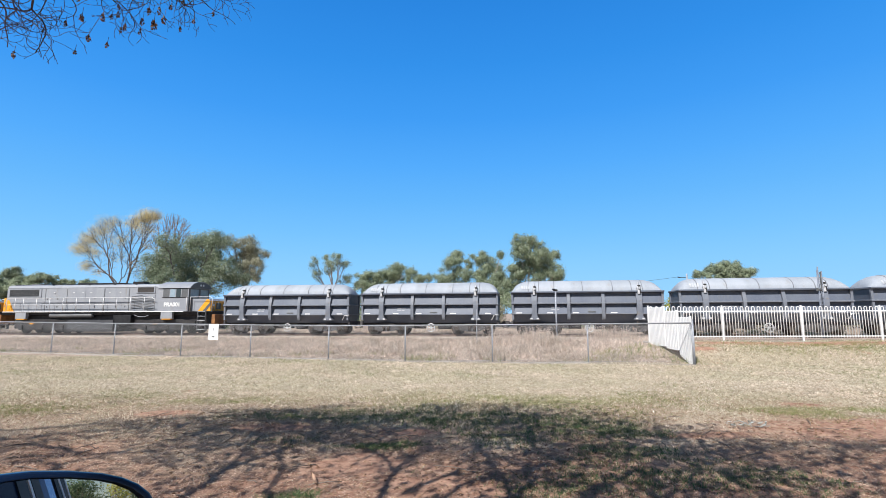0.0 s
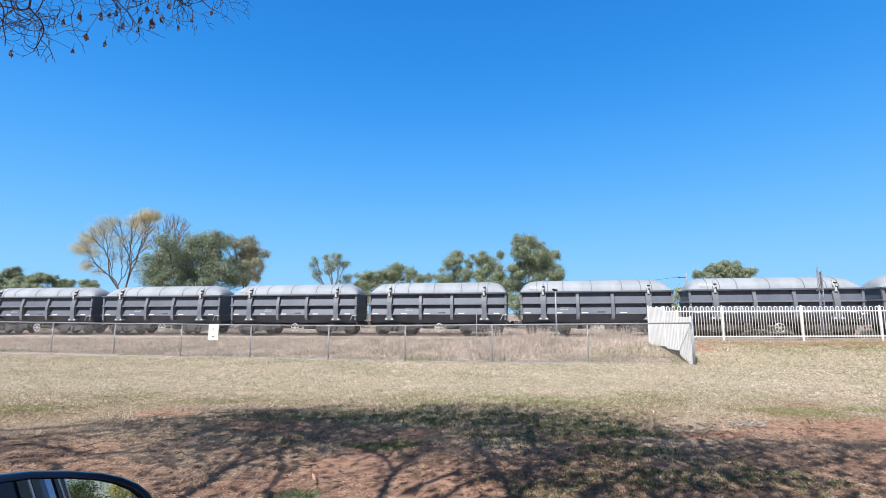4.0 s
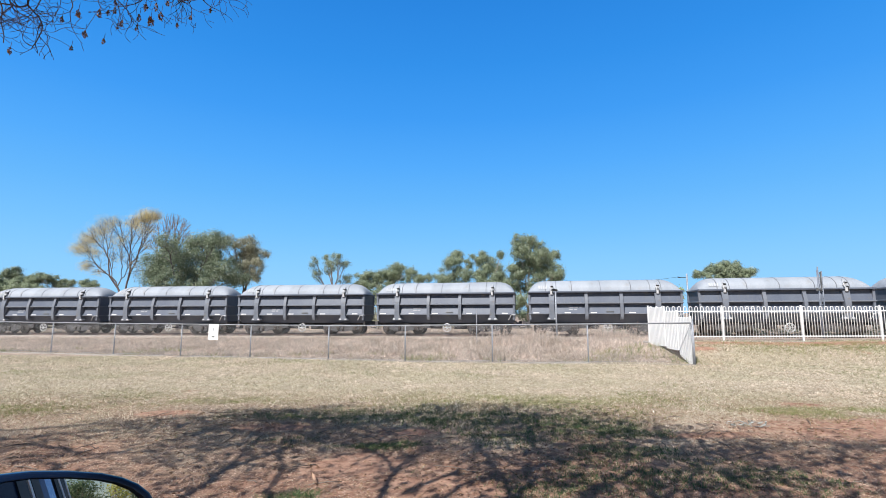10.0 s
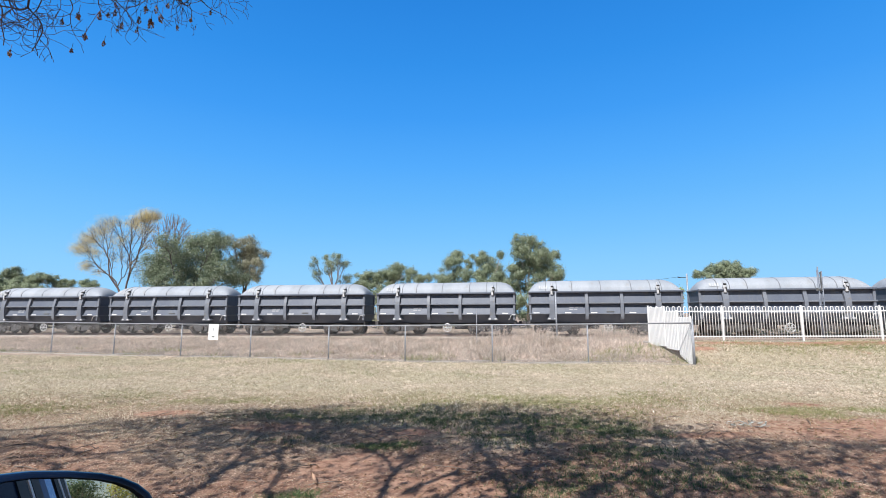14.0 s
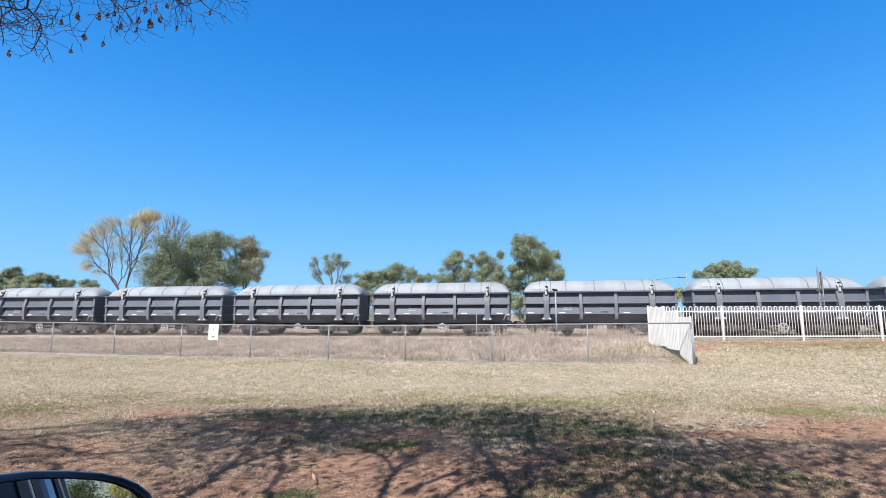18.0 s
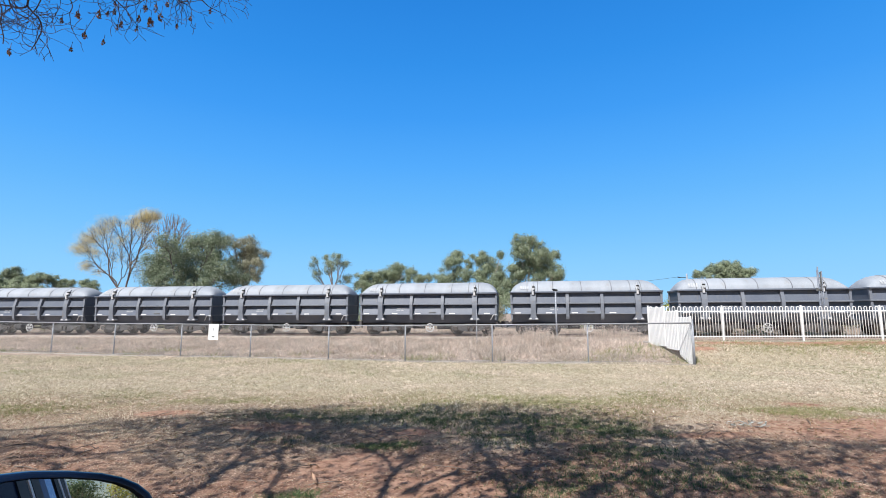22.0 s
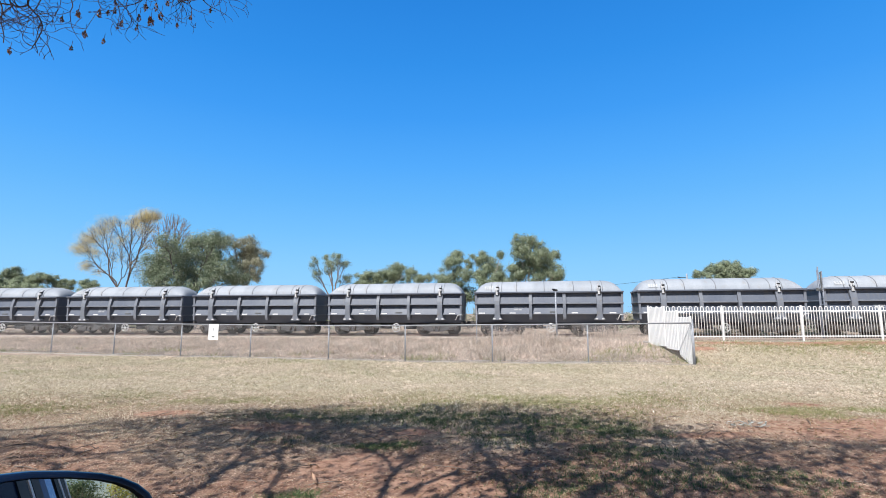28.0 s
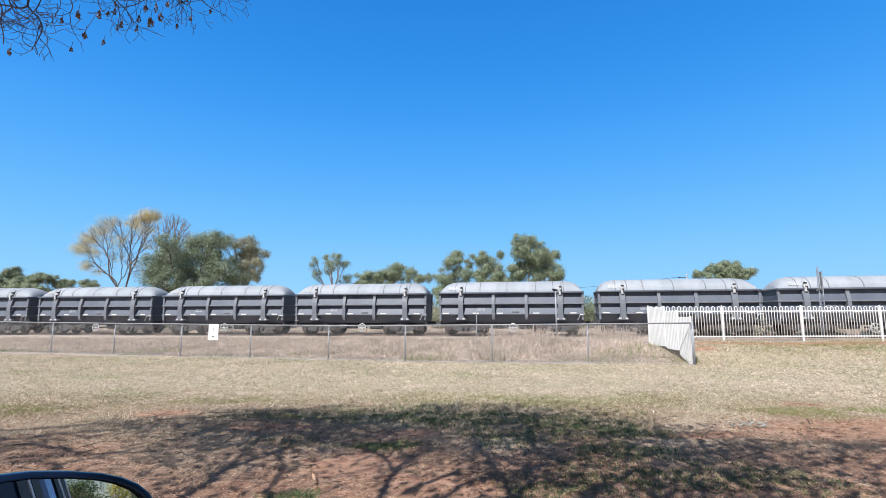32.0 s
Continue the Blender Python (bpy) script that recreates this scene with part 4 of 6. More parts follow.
def paling_panel(f, a, b, z0a, z0b, z1):
    """Flat round-topped palings on two rails, from a to b."""
    a, b = Vector((*a, 0)), Vector((*b, 0))
    d, up = b - a, Vector((0, 0, 1))
    n = round(d.length / 0.098)
    e = d.normalized()
    s = e.cross(up)
    for k in range(n):
        c = a + d * ((k + 0.5) / n)
        zb = z0a + (z0b - z0a) * (k + 0.5) / n - 0.16
        o = [(-0.036, zb), (0.036, zb), (0.036, z1 - 0.03), (0.022, z1 - 0.008), (0.0, z1), (-0.022, z1 - 0.008), (-0.036, z1 - 0.03)]
        v = [tuple(c + e * x + s * w + up * z) for w in (-0.01, 0.01) for x, z in o]
        m = len(o)
        part("paling", Geo().add(v, [tuple(range(m))[::-1], tuple(range(m, 2 * m))] + [(i, (i + 1) % m, m + (i + 1) % m, m + i) for i in range(m)]), M_WHITE, f)
    for za, zb in ((z1 - 0.2, z1 - 0.2), (z0a + 0.2, z0b + 0.2)):
        v = [tuple(p + s * i + up * (z + j)) for p, z in ((a, za), (b, zb)) for i, j in ((-0.05, -0.02), (-0.012, -0.02), (-0.012, 0.02), (-0.05, 0.02))]
        part("rail", Geo().add(v, [(0, 1, 5, 4), (1, 2, 6, 5), (2, 3, 7, 6), (3, 0, 4, 7), (3, 2, 1, 0), (4, 5, 6, 7)]), M_WHITE, f)


def white_railing():
    f = thing("white_railing", Matrix.Identity(4), "white loop-topped tubular steel railing", "railing")
    for i in range(5):
        x0, x1 = (7.60 if i == 0 else 7.38 + 3.0 * i), 10.38 + 3.0 * i
        y0, y1 = 18.39 + 0.07 * i, 18.46 + 0.07 * i
        picket_panel(f, (x0, y0), (x1, y1), 0.525, 0.525, 1.825)
    for i in range(6):
        x, y = (7.60 if i == 0 else 7.38 + 3.0 * i), 18.39 + 0.07 * i
        part("post", Geo().box(x - 0.026, x + 0.026, y - 0.026, y + 0.026, 0.35, 1.845, 0.006).box(x - 0.03, x + 0.03, y - 0.03, y + 0.03, 1.84, 1.865, 0.01), M_WHITE, f)
    tagged(f, group="white railings")
    g = thing("stepped_white_railing", Matrix.Identity(4), "white tubular railing stepping down the bank in three panels", "railing", "white railings")
    steps = [(0.0, 0.40, 0.58, 0.62, 1.80), (0.42, 0.70, 0.56, 0.54, 1.66), (0.72, 0.985, 0.42, 0.07, 1.47)]
    for s0, s1, za, zb, zt in steps:
        p0, p1 = (7.60 + 0.12 * s0, 18.33 - 2.85 * s0), (7.60 + 0.12 * s1, 18.33 - 2.85 * s1)
        paling_panel(g, p0, p1, za, zb, zt)
        part("post", Geo().box(p1[0] - 0.03, p1[0] + 0.03, p1[1] - 0.03, p1[1] + 0.03, zb - 0.15, zt + 0.03, 0.006), M_WHITE, g)
    # dark boards added as the shadowed gap between the bank and the stepped panels
    for s0, s1, za, zb in ((0.02, 0.41, 0.42, 0.45), (0.41, 0.71, 0.39, 0.37), (0.71, 0.98, 0.27, -0.01)):
        a, b = (7.66 + 0.12 * s0, 18.33 - 2.85 * s0), (7.66 + 0.12 * s1, 18.33 - 2.85 * s1)
        v = [(p[0] + dx, p[1], z) for p, zt in ((a, za), (b, zb)) for dx in (0.0, 0.07) for z in (-0.2, zt)]
        part("edging_board", Geo().add(v, [(0, 1, 3, 2), (4, 6, 7, 5), (0, 4, 5, 1), (2, 3, 7, 6), (0, 2, 6, 4), (1, 5, 7, 3)]), M_SLEEPER, g)
    # low concrete edge that the railing stands on
    e = Geo().box(7.5, 22.6, 18.36, 18.86, 0.2, 0.535, 0.015)
    tagged(part("concrete_edge", e, M_CONCRETE), "low grey concrete edge under the white railing", "kerb", "", "structure")


def sign_board():
    s = thing("warning_sign", pose(-8.80, 19.08, 0.62, 0, 0, -12.5), "small white warning board wired to the chain-link fence", "sign")
    part("board", Geo().box(-0.215, 0.215, -0.008, 0.0, 0.0, 0.60, 0.003), M_WHITE, s)
    part("pictogram", Geo().tube([(0.0, -0.0085, 0.44), (0.0, -0.011, 0.44)], 0.022, 12).plate([(-0.015, 0.415), (0.015, 0.415), (0.035, 0.34), (0.01, 0.36), (-0.03, 0.335)], -0.0115, -0.009), M_STEEL, s)
    part("ruled_line", Geo().box(-0.19, 0.19, -0.0105, -0.0085, 0.21, 0.219), M_STEEL, s)
    part("lettering_bar", Geo().box(-0.06, 0.06, -0.0105, -0.0085, 0.10, 0.14), M_BLACK, s)


def small_posts():
    s = thing("lamp_post", pose(6.38, 28.0, float(ground_z(6.38, 28.0))), "slim grey lamp post with a small black lamp head", "lamp post")
    part("pole", Geo().tube([(0, 0, -0.2), (0, 0, 2.95)], [0.05, 0.045], 10), M_POSTGREY, s)
    part("lamp_head", Geo().box(-0.15, 0.12, -0.08, 0.08, 2.93, 3.03, 0.03).box(-0.19, -0.02, -0.10, 0.10, 2.99, 3.06, 0.02), M_BLACK, s)
    s = thing("marker_post", pose(1.88, 28.0, float(ground_z(1.88, 28.0))), "thin grey steel marker post beside the track", "post")
    part("shaft", Geo().box(-0.022, 0.022, -0.022, 0.022, -0.2, 1.93, 0.004), M_POSTGREY, s)
    s = thing("signal_mast", pose(17.0, 22.2, float(ground_z(17.0, 22.2)), 0, 0, 24), "narrow grey ladder mast with a dark edge-on board", "mast")
    foot = -float(ground_z(17.0, 22.2))
    for x, top in ((-0.13, 3.52), (0.18, 3.46)):
        part("rail", Geo().tube([(x, 0, -0.3), (x, 0, foot + top)], 0.03, 8), M_MAST, s)
    part("pole", Geo().tube([(0.02, 0.05, -0.3), (0.02, 0.05, foot + 3.66)], [0.035, 0.028], 10), M_MAST, s)
    part("board", Geo().box(0.06, 0.13, -0.02, 0.02, foot + 2.55, foot + 3.42, 0.005), M_LOCODARK, s)
    for k in range(9):
        z = foot + 0.75 + k * 0.3
        part("rung", Geo().tube([(-0.13, -0.01, z), (0.18, -0.01, z)], 0.012, 6), M_MAST, s)
    part("bracket", Geo().box(-0.26, 0.05, -0.04, 0.04, foot + 2.58, foot + 2.66, 0.01).box(-0.28, -0.20, -0.05, 0.05, foot + 2.54, foot + 2.70, 0.02), M_LOCODARK, s)


def power_pole():
    x, y = 39.7, 80.0
    s = thing("power_pole", pose(x, y, 0), "distant timber power pole with one sagging wire", "power pole")
    part("shaft", Geo().tube([(0, 0, -0.5), (0, 0, 7.9)], [0.16, 0.12], 10), M_POSTGREY, s)
    part("insulator", Geo().tube([(-1.1, 0, 7.3), (-1.5, 0, 7.35)], 0.08, 8).tube([(0, 0, 7.3), (-1.1, 0, 7.3)], 0.05, 6), M_WIRE, s)
    a, b = Vector((-1.6, 0, 7.35)), Vector((-62, 12, 7.0))
    pts = []
    for i in range(33):
        u = i / 32
        q = a.lerp(b, u)
        q.z -= 4 * 1.9 * u * (1 - u)
        pts.append(tuple(q))
    part("wire", Geo().tube(pts, 0.03, 4), M_WIRE, s)


chain_link_fence()
white_railing()
sign_board()
small_posts()
power_pole()

# ---- trees behind the track ----
M_GREYTWIG = worn("grey_twig_bark", (0.11, 0.092, 0.088), (0.16, 0.135, 0.128), 0.85, 0.0, 6, 40)


def crooked(rng, a, b, n, jitter):
    """Points from a to b along a wandering line."""
    a, b = Vector(a), Vector(b)
    d = (b - a).length
    return [a.lerp(b, i / n) + (Vector(rng.normal(0, jitter * d, 3)) if 0 < i < n else Vector((0, 0, 0))) for i in range(n + 1)]


def leaf_quads(rng, centres, size, droop=0.0, slim=0.45, facing=None):
    """Small leaves; facing: the way that each leaf's upper side turns."""
    n = len(centres)
    u = rng.normal(0, 1, (n, 3))
    u[:, 2] -= droop
    if facing is not None:
        u -= facing * np.sum(u * facing, axis=1)[:, None]
    u /= np.linalg.norm(u, axis=1)[:, None]
    w = np.cross(u, rng.normal(0, 1, (n, 3)) if facing is None else facing)
    w /= np.linalg.norm(w, axis=1)[:, None]
    s = size * rng.uniform(0.6, 1.3, (n, 1))
    u, w = u * s, w * s * slim
    return np.stack([centres - u * 0.5, centres + w * 0.5, centres + u * 0.6, centres - w * 0.5], 1)


def branch_out(rng, wood, p, tips, r, thick, least, wander=0.07, depth=0):
    """Limbs from p that fork again and again until each tip has its twig."""
    n = len(tips)
    if n == 1:
        q = Vector(tips[0])
        wood.tube(crooked(rng, p, q, 3, wander), np.linspace(max(r, least), least * 0.7, 4), 4, False)
        return
    c = Vector(tips.mean(0))
    q = p.lerp(c, float(rng.uniform(0.05, 0.16) if depth < 2 else rng.uniform(0.25, 0.40)))
    q += Vector(rng.normal(0, 0.06, 3)) * (q - p).length
    r1 = max(thick * (n ** 0.45), least)
    r1 = min(r1, r)
    wood.tube(crooked(rng, p, q, 2, wander * 0.7), [r, (r + r1) / 2, r1], 6 if r > 0.06 else 4, False)
    axis = np.linalg.svd(tips - tips.mean(0), full_matrices=False)[2][0]
    k = np.argsort((tips - tips.mean(0)) @ axis)
    cut = int(np.clip(round(n * rng.uniform(0.35, 0.65)), 1, n - 1))
    for half in (k[:cut], k[cut:]):
        r2 = max(min(r1, thick * (len(half) ** 0.45)), least)
        branch_out(rng, wood, q, tips[half], r2, thick, least, wander, depth + 1)


def tree(seed, x, y, blobs, leaf, bark, label, size=0.26, dens=55, droop=0.3, trunk=0.28, fork=0.35, twigs=5, hollow=0.5, name="tree", group="trees beyond the track", feather=0, fine=0.012, loose=1.25):
    """blobs: (dx, height, half width, half height[, share of leaves]) of each leafy mass."""
    rng = np.random.default_rng(seed)
    g0 = float(ground_z(x, y))
    t = thing(name, pose(x, y, g0), label, "tree", group)
    low = min(b[1] for b in blobs)
    fk = Vector((0, 0, max(0.3, low * fork)))
    wood = Geo()
    leaves, faces_, tips = [], [], []
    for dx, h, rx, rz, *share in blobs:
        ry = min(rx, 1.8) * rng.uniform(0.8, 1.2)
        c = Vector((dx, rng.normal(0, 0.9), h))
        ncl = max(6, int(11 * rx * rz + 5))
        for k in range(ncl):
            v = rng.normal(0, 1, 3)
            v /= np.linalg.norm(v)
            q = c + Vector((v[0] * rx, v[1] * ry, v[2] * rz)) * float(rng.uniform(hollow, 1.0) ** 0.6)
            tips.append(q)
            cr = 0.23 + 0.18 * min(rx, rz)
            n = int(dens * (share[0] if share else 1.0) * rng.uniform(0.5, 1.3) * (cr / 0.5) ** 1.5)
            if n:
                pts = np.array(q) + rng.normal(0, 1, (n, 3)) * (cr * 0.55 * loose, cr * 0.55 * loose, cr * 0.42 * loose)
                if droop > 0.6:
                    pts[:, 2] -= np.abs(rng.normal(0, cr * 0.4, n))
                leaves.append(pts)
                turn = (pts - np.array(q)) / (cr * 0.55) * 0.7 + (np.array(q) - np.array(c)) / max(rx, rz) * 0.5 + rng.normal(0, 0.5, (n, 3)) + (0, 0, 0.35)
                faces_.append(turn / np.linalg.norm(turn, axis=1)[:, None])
        for k in range(feather):
            v = rng.normal(0, 1, 3)
            v[2] = abs(v[2])
            v /= np.linalg.norm(v)
            tips.append(c + Vector((v[0] * rx * 1.1, v[1] * ry, v[2] * rz * 1.2)))
    tips = np.array([tuple(q) for q in tips])
    thick = trunk * 0.9 / len(tips) ** 0.45
    wood.tube([Vector((0, 0, -0.3)), fk * 0.5 + Vector((rng.normal(0, 0.08), 0, 0)), fk], [trunk * 1.25, trunk, trunk * 0.9], 8)
    branch_out(rng, wood, fk, tips, trunk * 0.9, thick, fine)
    part("trunk", wood, bark, t)
    if leaves:
        part("crown", scatter_mesh("crown", leaf_quads(rng, np.concatenate(leaves), size, droop, 0.45, np.concatenate(faces_)), 4, leaf), leaf, t)
    return t


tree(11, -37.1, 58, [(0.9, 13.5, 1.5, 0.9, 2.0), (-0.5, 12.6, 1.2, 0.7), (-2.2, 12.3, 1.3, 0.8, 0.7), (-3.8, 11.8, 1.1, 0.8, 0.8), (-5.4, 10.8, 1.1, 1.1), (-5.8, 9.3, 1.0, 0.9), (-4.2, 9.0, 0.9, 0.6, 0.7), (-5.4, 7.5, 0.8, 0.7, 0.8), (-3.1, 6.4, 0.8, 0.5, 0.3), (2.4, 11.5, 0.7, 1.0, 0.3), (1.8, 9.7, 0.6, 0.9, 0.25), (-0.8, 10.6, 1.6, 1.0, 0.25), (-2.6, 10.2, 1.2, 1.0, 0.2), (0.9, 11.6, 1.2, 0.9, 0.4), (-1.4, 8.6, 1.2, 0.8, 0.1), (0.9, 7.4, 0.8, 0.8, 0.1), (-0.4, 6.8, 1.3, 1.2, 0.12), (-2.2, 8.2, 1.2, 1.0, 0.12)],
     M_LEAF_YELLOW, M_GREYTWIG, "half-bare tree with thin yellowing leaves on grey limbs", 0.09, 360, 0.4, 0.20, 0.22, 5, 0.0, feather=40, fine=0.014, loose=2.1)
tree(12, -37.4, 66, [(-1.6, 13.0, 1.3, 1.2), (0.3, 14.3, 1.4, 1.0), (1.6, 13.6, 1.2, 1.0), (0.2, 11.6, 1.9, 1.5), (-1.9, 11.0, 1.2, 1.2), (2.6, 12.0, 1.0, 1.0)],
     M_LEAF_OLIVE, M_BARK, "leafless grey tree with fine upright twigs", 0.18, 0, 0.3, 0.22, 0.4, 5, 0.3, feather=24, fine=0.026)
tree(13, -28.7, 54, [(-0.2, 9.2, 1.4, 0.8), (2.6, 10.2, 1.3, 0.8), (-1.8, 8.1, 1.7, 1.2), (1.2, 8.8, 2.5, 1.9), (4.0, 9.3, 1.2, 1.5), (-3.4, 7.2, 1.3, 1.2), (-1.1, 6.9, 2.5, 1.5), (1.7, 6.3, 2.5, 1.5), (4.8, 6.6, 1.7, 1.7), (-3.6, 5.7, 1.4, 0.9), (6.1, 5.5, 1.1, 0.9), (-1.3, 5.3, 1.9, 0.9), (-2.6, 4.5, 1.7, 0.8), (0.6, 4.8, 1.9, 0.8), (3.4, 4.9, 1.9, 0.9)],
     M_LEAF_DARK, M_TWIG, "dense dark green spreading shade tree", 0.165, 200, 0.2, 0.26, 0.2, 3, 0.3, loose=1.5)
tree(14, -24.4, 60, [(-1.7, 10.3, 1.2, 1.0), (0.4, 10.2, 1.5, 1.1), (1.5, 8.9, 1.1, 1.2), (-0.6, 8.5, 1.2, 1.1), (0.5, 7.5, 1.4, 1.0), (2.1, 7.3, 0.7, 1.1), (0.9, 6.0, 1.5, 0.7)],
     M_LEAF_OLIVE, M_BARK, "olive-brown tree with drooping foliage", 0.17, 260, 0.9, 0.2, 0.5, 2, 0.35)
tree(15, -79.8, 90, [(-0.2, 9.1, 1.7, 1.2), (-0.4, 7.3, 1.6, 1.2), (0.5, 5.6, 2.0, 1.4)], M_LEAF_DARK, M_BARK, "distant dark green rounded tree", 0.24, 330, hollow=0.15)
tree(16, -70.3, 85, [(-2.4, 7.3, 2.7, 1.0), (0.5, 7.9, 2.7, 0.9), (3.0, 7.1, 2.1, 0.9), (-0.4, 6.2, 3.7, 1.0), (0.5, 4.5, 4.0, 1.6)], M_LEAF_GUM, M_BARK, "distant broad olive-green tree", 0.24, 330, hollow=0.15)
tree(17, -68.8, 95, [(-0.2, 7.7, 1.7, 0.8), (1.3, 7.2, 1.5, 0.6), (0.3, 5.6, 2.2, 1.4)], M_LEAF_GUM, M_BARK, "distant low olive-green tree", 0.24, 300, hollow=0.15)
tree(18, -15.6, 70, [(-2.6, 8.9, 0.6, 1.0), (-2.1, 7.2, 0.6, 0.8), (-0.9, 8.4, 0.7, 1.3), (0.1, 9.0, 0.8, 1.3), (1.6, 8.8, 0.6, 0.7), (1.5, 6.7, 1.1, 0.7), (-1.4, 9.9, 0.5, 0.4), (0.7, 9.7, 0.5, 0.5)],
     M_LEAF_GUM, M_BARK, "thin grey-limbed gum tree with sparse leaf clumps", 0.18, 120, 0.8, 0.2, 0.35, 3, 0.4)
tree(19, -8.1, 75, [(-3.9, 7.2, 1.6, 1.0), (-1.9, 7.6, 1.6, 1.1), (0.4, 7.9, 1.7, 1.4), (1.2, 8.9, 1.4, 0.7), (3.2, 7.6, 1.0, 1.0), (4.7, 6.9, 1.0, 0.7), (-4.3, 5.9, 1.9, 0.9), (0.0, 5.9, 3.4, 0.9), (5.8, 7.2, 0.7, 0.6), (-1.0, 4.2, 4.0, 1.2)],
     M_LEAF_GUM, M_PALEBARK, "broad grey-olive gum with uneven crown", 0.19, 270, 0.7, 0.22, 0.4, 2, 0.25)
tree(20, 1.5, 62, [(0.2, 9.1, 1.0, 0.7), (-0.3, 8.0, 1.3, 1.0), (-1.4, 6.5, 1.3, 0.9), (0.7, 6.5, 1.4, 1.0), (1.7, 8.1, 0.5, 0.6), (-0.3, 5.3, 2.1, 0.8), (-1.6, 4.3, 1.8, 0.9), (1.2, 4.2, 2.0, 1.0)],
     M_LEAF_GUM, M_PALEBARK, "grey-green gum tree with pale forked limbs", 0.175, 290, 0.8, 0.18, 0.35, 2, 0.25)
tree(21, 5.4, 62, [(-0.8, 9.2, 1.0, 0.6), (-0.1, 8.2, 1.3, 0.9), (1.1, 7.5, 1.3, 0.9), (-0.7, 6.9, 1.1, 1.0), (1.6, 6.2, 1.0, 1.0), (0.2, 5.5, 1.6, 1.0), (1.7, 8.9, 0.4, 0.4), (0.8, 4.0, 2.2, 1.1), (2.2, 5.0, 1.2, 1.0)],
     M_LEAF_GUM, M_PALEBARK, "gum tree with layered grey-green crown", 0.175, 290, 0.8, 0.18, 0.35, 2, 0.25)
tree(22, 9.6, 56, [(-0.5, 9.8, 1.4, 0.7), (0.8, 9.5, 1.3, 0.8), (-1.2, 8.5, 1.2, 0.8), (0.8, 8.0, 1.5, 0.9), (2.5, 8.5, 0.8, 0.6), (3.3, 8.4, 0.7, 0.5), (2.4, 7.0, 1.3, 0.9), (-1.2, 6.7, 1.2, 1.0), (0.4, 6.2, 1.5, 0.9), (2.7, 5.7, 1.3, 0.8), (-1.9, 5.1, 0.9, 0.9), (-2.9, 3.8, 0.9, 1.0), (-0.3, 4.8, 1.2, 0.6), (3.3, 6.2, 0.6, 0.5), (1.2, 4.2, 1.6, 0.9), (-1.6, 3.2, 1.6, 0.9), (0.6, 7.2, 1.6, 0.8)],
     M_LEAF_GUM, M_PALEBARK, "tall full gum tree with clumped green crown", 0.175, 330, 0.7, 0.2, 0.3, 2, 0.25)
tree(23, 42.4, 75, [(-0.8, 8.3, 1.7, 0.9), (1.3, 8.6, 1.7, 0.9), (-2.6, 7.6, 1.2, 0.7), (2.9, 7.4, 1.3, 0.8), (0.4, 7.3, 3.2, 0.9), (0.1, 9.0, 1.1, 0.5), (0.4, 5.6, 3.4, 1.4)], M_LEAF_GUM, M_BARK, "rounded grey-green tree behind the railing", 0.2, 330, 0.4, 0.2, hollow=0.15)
tree(24, 20.9, 45, [(0.0, 2.6, 0.6, 0.9), (0.3, 3.3, 0.4, 0.5), (-0.3, 1.3, 0.7, 0.8)], M_LEAF_SHRUB, M_BARK, "bright yellow-green shrub beyond the track", 0.16, 170, 0.3, 0.07, 0.4, 3, 0.2, "shrub", "shrubs beyond the track")
tree(25, -9.8, 60, [(0.0, 2.3, 0.9, 1.4), (-0.1, 3.7, 0.7, 0.8)], M_LEAF_GUM, M_BARK, "grey-green shrub beyond the track", 0.16, 55, 0.4, 0.08, 0.4, 3, 0.3, "shrub", "shrubs beyond the track")
rng_ = random.Random(31)
for k in range(22):
    bx = -46 + k * 4.4 + rng_.uniform(-2, 2)
    hh = rng_.uniform(1.3, 2.3)
    tree(40 + k, bx, rng_.uniform(50, 60), [(0, hh, 1.3, hh * 0.75), (rng_.uniform(-1.5, 1.5), hh * 0.8, 1.1, hh * 0.6), (rng_.uniform(-2, 2), hh * 0.6, 1.2, hh * 0.5)],
         M_LEAF_GUM if k % 3 else M_LEAF_OLIVE, M_BARK, "low grey-green scrub bush beyond the track", 0.2, 90, 0.3, 0.06, 0.3, 2, 0.2, "bush", "bushes beyond the track")
for k in range(9):
    bx = -36 + k * 9.1 + rng_.uniform(-2, 2)
    hh = rng_.uniform(0.9, 1.5)
    tree(60 + k, bx, rng_.uniform(44, 47), [(0, hh, 1.0, hh * 0.75), (rng_.uniform(-1.2, 1.2), hh * 0.8, 0.9, hh * 0.6)],
         M_LEAF_GUM if k % 2 else M_LEAF_OLIVE, M_BARK, "low grey-green scrub bush beyond the track", 0.16, 90, 0.3, 0.05, 0.3, 2, 0.2, "bush", "bushes beyond the track")
# bushes added beyond the track to darken what shows between the bogies
for k in range(8):
    bx = 13 + k * 3.1 + rng_.uniform(-0.5, 0.5)
    tree(80 + k, bx, 36.5 - 0.28 * (bx - 13) + rng_.uniform(-0.3, 0.3), [(0, 0.35, 1.2, 0.4), (rng_.uniform(-1, 1), 0.4, 1.0, 0.4)],
         M_LEAF_DARK, M_BARK, "low dark green bush added to darken the gaps under the wagons", 0.13, 120, 0.3, 0.04, 0.3, 2, 0.2, "bush", "bushes beside the track")
# trees back along the road, seen in the mirror alone
tree(28, 46.0, -17.0, [(0, 2.4, 2.4, 1.1), (1.6, 2.9, 1.6, 0.8), (-1.8, 2.7, 1.5, 0.8)], M_LEAF_ROAD, M_BARK, "dark green roadside tree behind the car", 0.2, 170, 0.3, 0.2, group="roadside trees")
